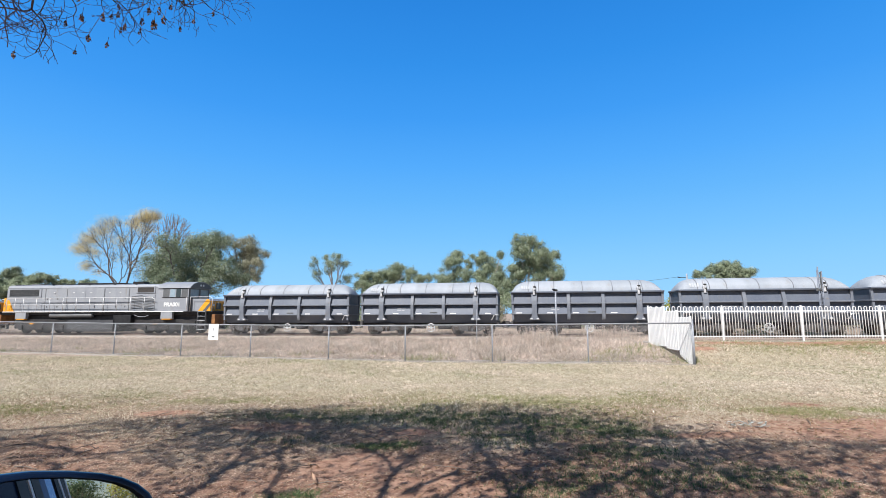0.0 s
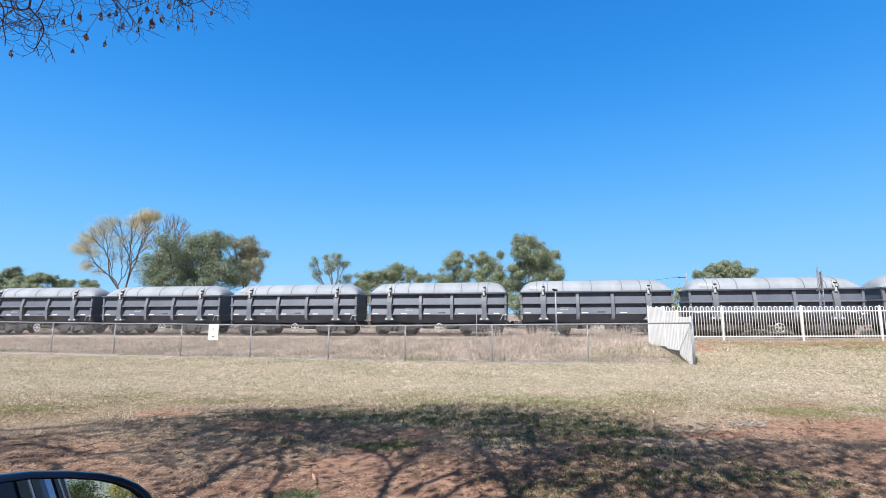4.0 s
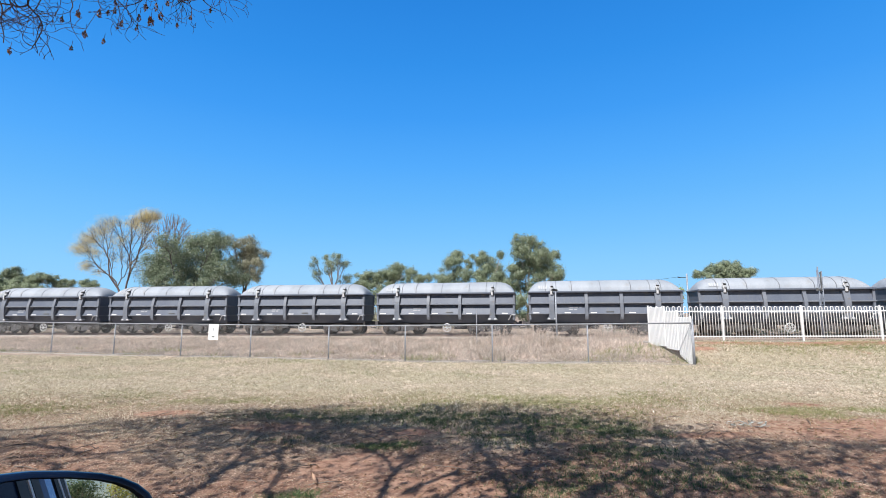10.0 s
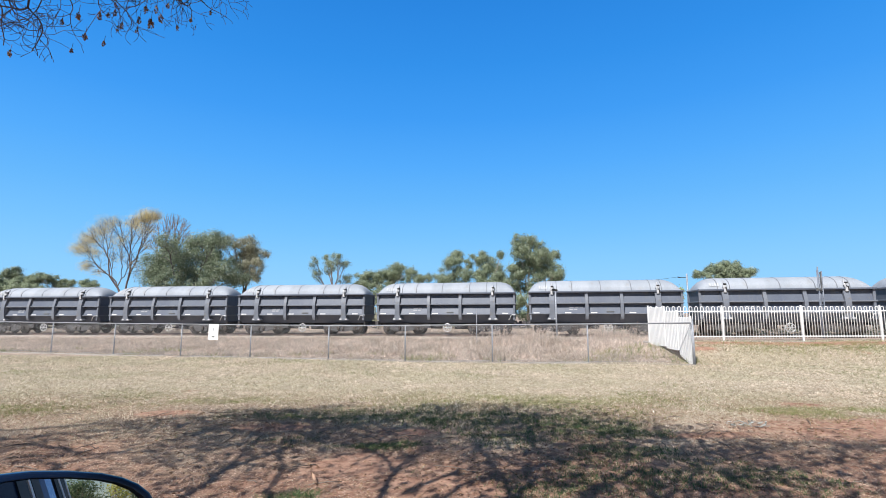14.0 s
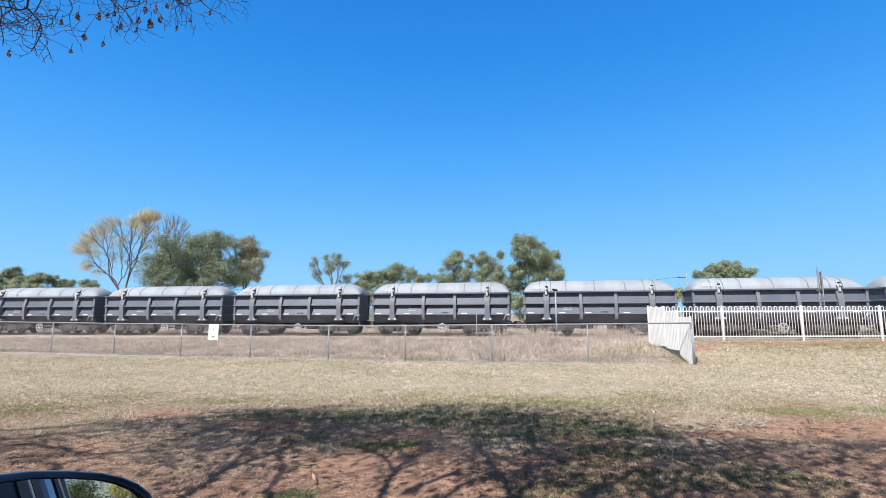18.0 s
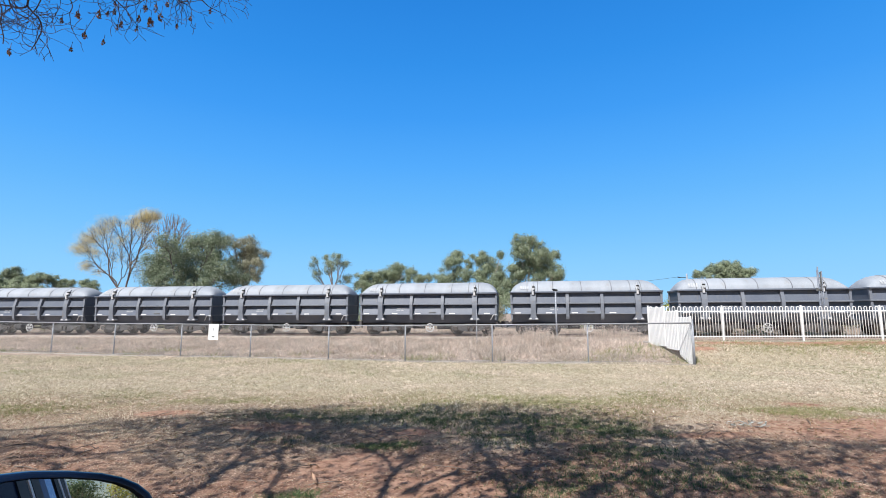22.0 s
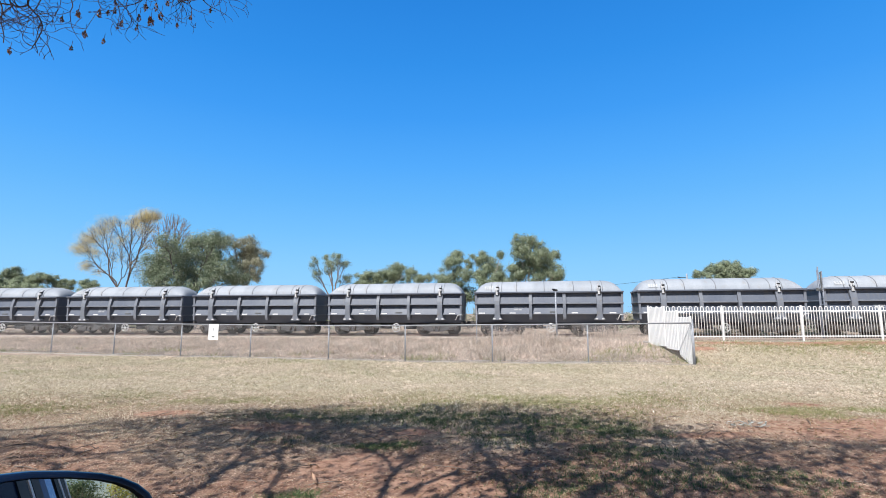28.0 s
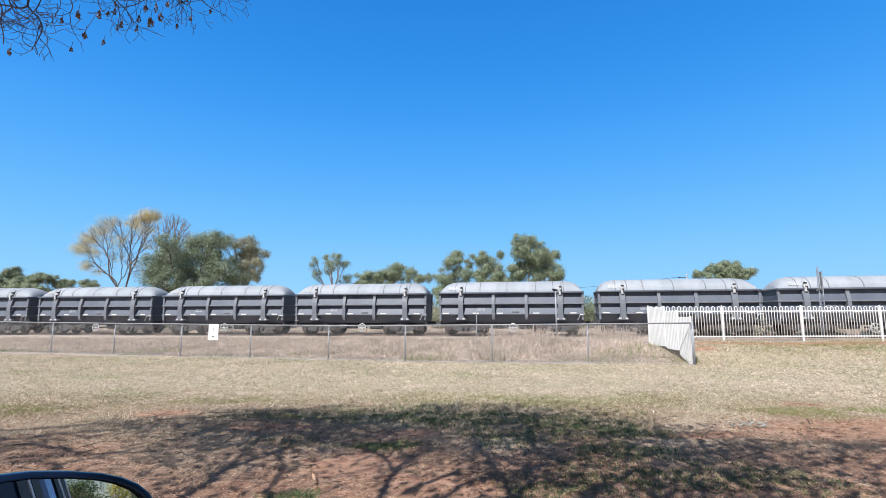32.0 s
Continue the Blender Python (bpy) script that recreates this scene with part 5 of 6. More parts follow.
tree(26, 25.0, -8.6, [(0, 1.9, 0.9, 0.8), (0.5, 2.75, 0.7, 0.4), (-0.6, 2.7, 0.6, 0.35), (0.2, 2.3, 1.0, 0.5), (1.0, 2.2, 0.7, 0.6)], M_LEAF_ROAD, M_BARK, "dark green roadside bush behind the car", 0.1, 260, 0.3, 0.07, 0.4, 3, 0.2, "bush", "roadside trees")
tree(29, 27.0, -6.9, [(0, 1.2, 0.8, 0.9), (0.3, 1.9, 0.6, 0.5), (-0.2, 1.7, 0.7, 0.5)], M_LEAF_ROAD, M_BARK, "dark green roadside bush behind the car", 0.1, 260, 0.3, 0.07, 0.4, 3, 0.2, "bush", "roadside trees")
tree(27, 24.4, -7.35, [(0, 2.0, 0.35, 0.4), (0.2, 2.35, 0.28, 0.25), (-0.15, 1.5, 0.4, 0.4)], M_LEAF_SHRUB, M_BARK, "yellow-green roadside shrub behind the car", 0.09, 170, 0.3, 0.05, 0.4, 3, 0.2, "shrub", "roadside trees")

# ---- shade tree over the car, its hanging branch, the car ----
SHADOW = Vector((-sun_from.x, -sun_from.y, 0)) / sun_from.z   # ground offset of a shadow per metre of height


def shade_tree():
    rng = np.random.default_rng(5)
    t = thing("shade_tree", pose(-1.4, -3.6, 0), "wide half-bare shade tree standing behind the parked car", "tree")
    base = Vector((-1.4, -3.6, 0))
    wood = Geo()
    fork = Vector((0.05, 0.15, 2.6))
    wood.tube([(0, 0, -0.3), (0.04, 0.05, 0.6), (-0.03, 0.1, 1.6), fork], [0.36, 0.28, 0.25, 0.27], 12)
    leaves = []

    def grow(a, b, r, level):
        p = crooked(rng, a, b, 5, 0.07)
        wood.tube(p, np.linspace(r, r * 0.45, 6), 7 if level < 2 else 5, False)
        d = (Vector(b) - Vector(a)).length
        if level >= 3:
            return
        for k in range(4 if level == 0 else 5 + level):
            s = p[int(rng.integers(2, 6))]
            away = (Vector(b) - Vector(a)).normalized() + Vector(rng.normal(0, 0.65, 3))
            away.z = away.z * 0.5 + 0.05
            q = s + away.normalized() * d * float(rng.uniform(0.35, 0.6))
            top = (q.y + base.y) * 0.76 + 1.9
            q.z = min(max(q.z, top, 3.4), 7.5)
            wx, wy = q.x + base.x, q.y + base.y
            sx = wx + q.z * SHADOW.x
            reach = 9.0 - 0.045 * sx * sx if sx < 0 else max(9.0 - 0.145 * sx * sx, 6.2)
            if wy + q.z * SHADOW.y > reach:
                q.y -= wy + q.z * SHADOW.y - reach
            grow(s, q, r * 0.5, level + 1)
    # main limbs, each by the line that its shade draws on the ground and its height above it
    LIMBS = [(0.060, 0.0, [(-2.31, 4.5), (-2.29, 5.45), (-1.95, 6.05), (-1.47, 6.85), (-0.69, 7.85)]),
             (0.036, 0.0, [(-2.29, 5.45), (-2.38, 6.3), (-2.48, 7.6)]),
             (0.042, 0.2, [(-1.51, 4.5), (-1.68, 5.15), (-2.0, 6.3), (-2.2, 7.5)]),
             (0.055, 0.3, [(-3.2, 4.5), (-4.1, 5.5), (-3.73, 6.1), (-3.29, 7.0), (-2.7, 8.0)]),
             (0.050, 0.0, [(-4.2, 6.0), (-5.0, 6.35), (-6.4, 6.6)]),
             (0.044, 0.5, [(-6.2, 6.5), (-4.93, 7.0), (-3.94, 7.35), (-2.65, 7.85)]),
             (0.036, 0.4, [(-5.4, 5.6), (-4.28, 5.86), (-3.48, 6.05), (-2.6, 6.7)]),
             (0.044, 0.3, [(-7.0, 7.1), (-5.6, 7.35), (-4.2, 7.75), (-3.0, 8.1)]),
             (0.050, 0.0, [(-0.57, 4.5), (-0.53, 5.1), (-0.38, 5.75), (-0.07, 6.1), (0.3, 7.2)]),
             (0.032, 0.0, [(-0.5, 5.2), (-0.65, 5.75), (-0.9, 6.1), (-1.3, 7.0)]),
             (0.044, 0.1, [(-0.02, 4.5), (0.24, 4.95), (0.86, 5.3), (1.33, 5.65), (2.0, 6.1)]),
             (0.040, 0.0, [(-0.35, 4.7), (-0.01, 5.1), (0.39, 5.45), (0.76, 6.0), (1.09, 6.8)]),
             (0.046, 0.2, [(0.6, 4.5), (0.57, 5.2), (0.43, 6.0), (0.5, 7.4)]),
             (0.048, 0.1, [(0.64, 4.5), (0.88, 5.35), (1.1, 6.3), (1.26, 7.2)]),
             (0.038, 0.2, [(1.2, 4.5), (1.93, 5.25), (3.05, 5.95), (4.3, 6.3)]),
             (0.034, 0.0, [(1.9, 4.5), (2.8, 5.0), (4.0, 5.5)])]
    for r, rise, line_ in LIMBS:
        r *= 0.82
        pts = []
        for gx, gy in line_:
            h = 4.5 + rise + 0.44 * (gy - 4.5)
            q = Vector((gx, gy, 0)) - SHADOW * h
            pts.append(Vector((q.x, q.y, h)) - base)
        if line_[0][1] < 4.55:
            wood.tube(crooked(rng, fork, pts[0], 3, 0.04), [r * 1.25, r * 1.2, r * 1.1, r], 8, False)
        for i, (p, q) in enumerate(zip(pts, pts[1:])):
            r0, r1 = r * (1 - 0.19 * i), r * (1 - 0.19 * (i + 1))
            wood.tube(crooked(rng, p, q, 4, 0.03), np.linspace(r0, r1, 5), 8, False)
        for i in range(1, len(pts)):
            for k in range(3):
                away = (pts[i] - pts[i - 1]).normalized() + Vector(rng.normal(0, 0.42, 3))
                away.z = abs(away.z) * 0.4
                grow(pts[i], pts[i] + away.normalized() * float(rng.uniform(0.7, 1.5)), r * 0.36, 1)
    part("trunk", wood, M_BARK, t)
    # leaf clumps, thick over the middle, thin to the sides
    for k in range(6000):
        gx, gy = rng.uniform(-8.0, 7.0), rng.uniform(3.6, 9.6)
        far_edge = (8.85 - 0.045 * gx * gx if gx < 0 else max(8.85 - 0.145 * gx * gx, 6.1)) + 0.16 * math.sin(1.3 * gx) + 0.12 * math.sin(3.7 * gx + 1)
        if gy > far_edge:
            continue
        keep = 0.30 + 0.20 * float(smooth(gy, 5.6, 7.2)) + 0.80 * math.exp(-((gx - 0.6) / 2.6) ** 2) * float(smooth(gy, 5.8, 8.2)) + 0.10 * math.exp(-((gx - 3.4) / 1.6) ** 2)
        keep += 0.35 * math.exp(-((gx - 1.7) / 1.2) ** 2) * float(smooth(7.0 - gy, 0.0, 1.5))
        keep += 0.7 * math.exp(-((gx + 2.25) / 0.3) ** 2 - ((gy - 5.5) / 0.5) ** 2)
        if gx > 3.2:
            keep *= 0.75
        elif gx < -2.6:
            keep *= 0.30 + 0.42 * float(smooth(gy, 6.3, 7.2))
        keep *= 0.55 + 0.9 * float(smooth(math.sin(2.9 * gx + 1.3 * math.sin(2.1 * gy)) * math.sin(3.7 * gy + 1.7 * math.sin(1.9 * gx)), -0.35, 0.35))
        if -1.6 < gx < 0.5 and gy < 6.0:
            keep *= 0.3
        if rng.uniform() > keep:
            continue
        h = rng.uniform(4.4, 6.6)
        c = Vector((gx, gy, 0)) - SHADOW * h
        c.z = h
        if c.z - 1.604 < 0.76 * c.y + 1.0:
            continue
        leaves.append(np.array(c - base) + rng.normal(0, 0.3, (int(rng.integers(9, 20)), 3)))
    if leaves:
        lv = np.concatenate(leaves)
        lv = lv[lv[:, 2] - 1.604 > 0.76 * (lv[:, 1] + base.y) + 0.6]
        part("crown", scatter_mesh("crown", leaf_quads(rng, lv, 0.098, 0.4, 0.6), 4, M_LEAF_DARK), M_LEAF_DARK, t)
    # the branch that hangs into view: crooked bare twigs with dry pods
    right, away, up = Vector((0.80, 0.60, 0)), Vector((-0.52, 0.69, 0.50)), Vector((0.30, -0.40, 0.866))
    o = Vector((-3.10, 4.19, 4.12))
    pivot = o + up * 1.6 - right * 1.0
    tw, pods = Geo(), []
    rng = np.random.default_rng(77)

    def spot(u, v, w=0.0):
        return o + right * u - up * v + away * w - pivot

    def twig(u, v, w, ang, length, r, level):
        """Grows a crooked twig in the hanging layer; ang: 0 to the right, 90 straight down."""
        n = max(6, int(length / 0.024))
        pts, rad, aim, turn = [spot(u, v, w)], [r], ang, 0.0
        for i in range(n):
            turn = 0.80 * turn + float(rng.normal(0, 7.5))
            ang += turn + 0.09 * (aim - ang)
            u += math.cos(radians(ang)) * length / n
            v += math.sin(radians(ang)) * length / n
            w += float(rng.normal(0, 0.015))
            pts.append(spot(u, v, w))
            rad.append(max(0.0019, r * (1 - 0.72 * (i + 1) / n)))
            if v > 0.27 - 0.56 * max(u + 0.3, 0) + 0.03 * level:
                break
            if level < 3 and i > 0 and rng.uniform() < (0.22, 0.17, 0.10)[level]:
                twig(u, v, w, ang + float(rng.choice((-1, 1)) * rng.uniform(28, 70)), length * float(rng.uniform(0.35, 0.7)), rad[-1] * 0.74, level + 1)
        tw.tube(pts, rad, 4, False)
        if rng.uniform() < (0.0, 0.05, 0.04, 0.02)[level] and u > -0.3:
            pods.append(pts[-1])
    for u, v, a, ln, r in ((-0.50, -0.06, 128, 0.50, 0.0075), (-0.50, -0.06, 50, 0.60, 0.007), (-0.40, -0.20, 100, 0.5, 0.005), (-0.28, -0.30, 80, 0.5, 0.005), (-0.05, -0.40, 110, 0.5, 0.005), (0.22, -0.55, 75, 0.45, 0.005), (0.52, -0.66, 85, 0.35, 0.004), (0.64, -0.66, 55, 0.4, 0.005), (-0.7, -0.15, 100, 0.45, 0.005), (-0.76, -0.12, 60, 0.62, 0.007), (-0.38, -0.36, 70, 0.62, 0.008), (-0.10, -0.42, 45, 0.55, 0.008),
                           (0.10, -0.52, 85, 0.55, 0.007), (0.18, -0.55, 40, 0.50, 0.007), (0.35, -0.62, 80, 0.5, 0.007), (0.45, -0.66, 60, 0.45, 0.006), (0.58, -0.66, 40, 0.48, 0.007), (-0.80, 0.20, 15, 0.35, 0.006), (0.25, -0.58, 110, 0.5, 0.006), (-0.62, -0.22, 85, 0.55, 0.007), (0.0, -0.48, 70, 0.55, 0.006), (0.72, -0.70, 38, 0.5, 0.005), (0.45, -0.60, 28, 0.6, 0.006), (-0.72, 0.02, 75, 0.4, 0.005)):
        twig(u, v, 0.0, a, ln, r, 0)
    tw.tube([spot(-0.3, -1.6, -0.2), spot(-0.50, -0.7), spot(-0.48, -0.30), spot(-0.50, -0.06)], [0.016, 0.013, 0.010, 0.0075], 6)
    tw.tube([spot(-0.50, -0.7), spot(-0.1, -0.60), spot(0.3, -0.66), spot(0.58, -0.66)], [0.018, 0.012, 0.010, 0.007], 6)
    PODS = ((-0.60, 0.35, 0.024), (0.16, -0.13, 0.026), (0.28, -0.13, 0.022), (-0.10, 0.05, 0.028), (0.04, 0.07, 0.022), (0.38, -0.22, 0.038), (0.46, -0.30, 0.032), (0.33, -0.33, 0.028), (-0.01, -0.16, 0.03), (-0.16, -0.11, 0.028), (0.29, -0.22, 0.026), (0.75, -0.31, 0.009), (0.41, -0.36, 0.028), (0.10, -0.22, 0.024), (-0.27, -0.02, 0.022), (0.50, -0.42, 0.022), (-0.2, -0.25, 0.022))
    local = pivot - base
    br = part("hanging_branch", tw, M_TWIG, t, "bare crooked twigs hanging from the crown", Matrix.Translation(local))
    pods = [(q, 0.02) for q in pods] + [(spot(u, v), r) for u, v, r in PODS]
    for q, r in pods:
        n = 34
        h = rng.uniform(-1, 1, n)
        wide = r * 0.5 * (1 - 0.55 * h) * np.sqrt(np.clip(1 - h * h, 0.05, 1))
        a = rng.uniform(0, 2 * np.pi, n)
        c = np.array(q) + np.stack([wide * np.cos(a), wide * np.sin(a), h * r * 1.15], -1)
        part("seed_pod", scatter_mesh("seed_pod", leaf_quads(rng, c, r * 0.95, 1.6, 0.5), 4, M_POD), M_POD, br)
        tw_ = Geo().tube([Vector(q) + Vector((0.01, 0, r * 3.5)), Vector(q)], 0.0018, 4)
        part("pod_stalk", tw_, M_TWIG, br)
    return br, local


BRANCH, BRANCH_AT = shade_tree()


def car():
    """The side of the parked car that carries the mirror; the camera looks out over its door."""
    c = thing("car", pose(0, 0, 0), "dark blue parked car seen by its wing mirror", "car")
    R = pose(-0.608, 0.80, 1.262, -15, -9.5, -37)
    shell, n = Geo(), 28
    # outline of the mirror head seen from behind, in its own (y, z); x runs forward
    def rim(k, grow=1.0, drop=0.0):
        a = 2 * math.pi * k / n
        ca, sa = math.cos(a), math.sin(a)
        return (0.165 * grow * math.copysign(abs(ca) ** 0.8, ca), 0.098 * grow * math.copysign(abs(sa) ** 0.8, sa) + drop)
    rows = [(0.012, 0.90), (0.012, 0.955), (0.006, 0.985), (-0.004, 1.0), (-0.03, 1.0), (-0.07, 0.93), (-0.105, 0.74), (-0.12, 0.40)]
    v = [(x, *rim(k, g)) for x, g in rows for k in range(n)]
    f = [(i * n + k, i * n + (k + 1) % n, (i + 1) * n + (k + 1) % n, (i + 1) * n + k) for i in range(len(rows) - 1) for k in range(n)]
    shell.add(v, f + [tuple(range((len(rows) - 1) * n, len(rows) * n))], True)
    head = part("mirror_housing", shell, M_HOUSING, c, "glossy dark blue mirror housing", R)
    inner = Geo()
    v = [(x, *rim(k, g)) for x, g in ((0.012, 0.905), (-0.002, 0.885), (-0.004, 0.86)) for k in range(n)]
    inner.add(v, [(i * n + k, i * n + (k + 1) % n, (i + 1) * n + (k + 1) % n, (i + 1) * n + k) for i in range(2) for k in range(n)], True)
    part("mirror_bezel", inner, M_BLACK, head)
    gl = Geo().add([(-0.002, *rim(k, 0.875)) for k in range(n)] + [(-0.006, *rim(k, 0.875)) for k in range(n)], [tuple(range(n)), tuple(range(n, 2 * n))[::-1]] + [(k, (k + 1) % n, n + (k + 1) % n, n + k) for k in range(n)])
    part("mirror_glass", gl, M_MIRROR, head, "silvered mirror glass")
    part("mirror_arm", Geo().tube([(-0.66, 0.68, 1.20), (-0.62, 0.45, 1.14), (-0.58, 0.22, 1.10)], [0.045, 0.04, 0.05], 10), M_BLACK, c)
    # body of the car round the open window, bonnet towards -x
    side = [(-2.05, 0.30), (-2.12, 0.62), (-2.02, 0.84), (-0.95, 1.02), (2.10, 1.08), (2.30, 0.98), (2.36, 0.60), (2.28, 0.32)]
    def slab(o, y0, y1, tuck):
        """A side outline between y0 and y1 whose foot is tucked inward."""
        n = len(o)
        v = [(x, y0 + (tuck if z < 0.5 else 0), z) for x, z in o] + [(x, y1 - (tuck if z < 0.5 else 0), z) for x, z in o]
        return Geo().add(v, [tuple(range(n)), tuple(range(n, 2 * n))[::-1]] + [(k, n + k, n + (k + 1) % n, (k + 1) % n) for k in range(n)])
    part("body", slab(side, -1.58, 0.13, 0.06), M_CARPAINT, c)
    for x0, x1, nm in ((-0.93, 0.42, "front_door"), (0.44, 1.52, "rear_door")):
        part(nm, Geo().extrude([(0.132, 0.33), (0.17, 0.35), (0.22, 0.55), (0.24, 0.80), (0.20, 1.08), (0.17, 1.14), (0.132, 1.14)], x0, x1), M_CARPAINT, c)
        part("door_handle", Geo().box(x1 - 0.26, x1 - 0.08, 0.22, 0.255, 0.93, 0.96, 0.008), M_CARPAINT, c)
    for sy in (1, -1):
        m = (lambda y: y) if sy == 1 else (lambda y: -1.45 - y)
        part("centre_pillar", Geo().extrude([(m(0.19), 1.06), (m(0.02), 1.72), (m(-0.02), 1.72), (m(0.13), 1.06)], 0.50, 0.62), M_CARPAINT, c)
        part("rear_window", Geo().extrude([(m(0.165), 1.10), (m(0.01), 1.70), (m(0.0), 1.70), (m(0.155), 1.10)], 0.63, 1.04), M_DARKGLASS, c)
        def pane(nm, x0, x1, material, proud=0.0):
            """An upright strip of the car's glazed side, leaning in with it."""
            part(nm, Geo().extrude([(m(0.165 + proud), 1.10), (m(0.01 + proud), 1.70), (m(0.0), 1.70), (m(0.155), 1.10)], x0, x1), material, c)
        # dark window trim and pale strips along the glazed side
        pane("window_trim", 0.64, 0.70, M_BLACK, 0.006)
        pane("window_trim", 0.96, 1.04, M_BLACK, 0.006)
        pane("chrome_strip", 1.05, 1.068, M_CLAMP, 0.008)
        pane("window_trim", 1.08, 1.145, M_BLACK, 0.006)
        # blue strip coloured like sky reflected in the car's side
        pane("pillar_panel", 1.15, 1.20, M_BLUESHEEN, 0.004)
        pane("quarter_window", 1.205, 1.275, M_SIDEGLASS)
        # narrow dark and pale strips added to copy streaks reflected in the glass
        pane("window_trim", 1.285, 1.32, M_BLACK, 0.006)
        pane("chrome_strip", 1.322, 1.338, M_CLAMP, 0.008)
        pane("window_trim", 1.34, 1.38, M_BLACK, 0.006)
        pane("chrome_strip", 1.382, 1.394, M_CLAMP, 0.008)
        part("windscreen_pillar", Geo().tube([(-1.0, m(0.12), 1.02), (-0.62, m(0.04), 1.42), (-0.30, m(-0.01), 1.71)], 0.035, 8), M_CARPAINT, c)
        for x in (-1.38, 1.50):
            tyre = part("wheel", Geo().tube([(x, m(0.02), 0.32), (x, m(0.22), 0.32)], 0.32, 24), M_BLACK, c)
            part("rim", Geo().tube([(x, m(0.20), 0.32), (x, m(0.235), 0.32)], [0.21, 0.19], 16), M_STEEL, tyre)
        part("head_lamp", Geo().box(-2.10, -1.86, *sorted((m(-0.02), m(-0.38))), 0.66, 0.80, 0.03), M_MIRROR, c)
    roof = Geo().extrude([(0.03, 1.70), (0.0, 1.755), (-0.4, 1.80), (-1.05, 1.80), (-1.45, 1.755), (-1.48, 1.70)], -0.30, 1.75)
    part("roof", roof, M_CARPAINT, c)
    part("tailgate", Geo().plate([(1.74, 1.74), (1.74, 1.70), (2.02, 1.06), (2.10, 1.06), (1.80, 1.74)], -1.40, -0.14), M_HOUSING, c)


car()

# ---- grass and litter ----
def grass():
    rng = np.random.default_rng(8)

    def field(n, x0, x1, y0, y1):
        return rng.uniform(x0, x1, n), rng.uniform(y0, y1, n)

    def wave(x, y, s, k):
        return np.sin(x * s + k) * np.sin(y * s * 1.3 + 2.1 * k) + 0.6 * np.sin(x * s * 2.3 - y * s * 1.7 + 3 * k) + 0.4 * np.sin(x * s * 4.7 + y * s * 3.9 + k)

    def blades(x, y, h, wdt, lean, per):
        x, y = np.repeat(x, per) + rng.normal(0, 0.02, len(x) * per), np.repeat(y, per) + rng.normal(0, 0.02, len(y) * per)
        h = np.repeat(h, per) * rng.uniform(0.6, 1.3, len(x))
        z = ground_z(x, y)
        a, b = rng.uniform(0, 2 * np.pi, len(x)), rng.uniform(0, 2 * np.pi, len(x))
        l = np.abs(rng.normal(0, lean, len(x))) * h
        p = np.stack([x, y, z - 0.01], -1)
        side = np.stack([np.cos(a), np.sin(a), 0 * a], -1) * (wdt / 2)
        tip = p + np.stack([np.cos(b) * l, np.sin(b) * l, h], -1)
        return np.stack([p - side, p + side, tip], 1)
    def scuffed(x, y):
        hit = np.zeros(len(x), bool)
        for px, py, rx, ry in [(a, b, c * 0.85, d * 0.8) for a, b, c, d in SCUFFS]:
            hit |= np.hypot((x - px) / rx, (y - py) / ry) + 0.12 * wave(x, y, 3.0, px) < 0.95
        return hit & (rng.uniform(0, 1, len(x)) < 0.95)
    inside = lambda x, y: np.abs(x) < 0.97 * y + 1.0
    # short dry lawn
    x, y = field(210000, -22, 21, 3.8, 19.5)
    x[:60000], y[:60000] = field(60000, -11, 11, 3.9, 10.5)
    bare = smooth(8.4 + 0.7 * wave(x, y, 0.7, 1.0) - 0.01 * x * x - y, -0.8, 2.0)
    ok = inside(x, y) & (rng.uniform(0, 1, len(x)) > bare * 0.82) & (y < 19.0 - 0.215 * (x + 8) * (x < 8) - 0.3 * (x >= 8))
    ok &= ~scuffed(x, y)
    x, y = x[ok], y[ok]
    green = (0.7 * wave(x, y, 0.55, 2.0) + 1.3 * np.exp(-((y - 8.3) / 1.2) ** 2 - ((x - 1.2) / 3.0) ** 2) + 0.8 * np.exp(-((y - 17.6) / 0.7) ** 2 - ((x - 13) / 3.5) ** 2) + rng.normal(0, 0.5, len(x))) > 1.2
    for nm, sel, mt, lab in (("dry_lawn_grass", ~green, M_STRAW, "short dry straw-coloured lawn grass"), ("green_lawn_grass", green, M_GREEN, "short green grass patches in the dry lawn")):
        v = blades(x[sel], y[sel], (0.018 + 0.0022 * y[sel]) * rng.uniform(0.7, 1.3, sel.sum()), 0.004 + 0.0009 * np.repeat(y[sel], 3)[:, None], 1.5, 3)
        tagged(part(nm, scatter_mesh(nm, v, 3, mt), mt), lab, "grass", "", "stuff")
    # green tufts where the shade keeps the ground moist
    gx, gy = [], []
    for cx, cy, rx, ry, n in ((-1.3, 8.1, 1.5, 0.7, 900), (0.3, 7.75, 1.2, 0.7, 1200), (-0.72, 6.2, 0.5, 0.16, 480), (-1.34, 4.62, 0.26, 0.14, 260), (1.8, 7.4, 0.9, 0.6, 1000), (2.5, 6.95, 0.55, 0.35, 500), (2.07, 6.0, 0.7, 0.5, 600), (1.8, 5.0, 0.9, 0.5, 700), (0.9, 4.75, 0.5, 0.3, 240), (2.9, 5.2, 0.8, 0.5, 400), (-2.6, 7.9, 0.9, 0.25, 260), (0.9, 6.6, 0.8, 0.5, 420), (-1.9, 6.5, 0.5, 0.3, 120), (3.3, 4.8, 0.6, 0.4, 260)):
        r, a = np.sqrt(rng.uniform(0, 1, n)), rng.uniform(0, 2 * np.pi, n)
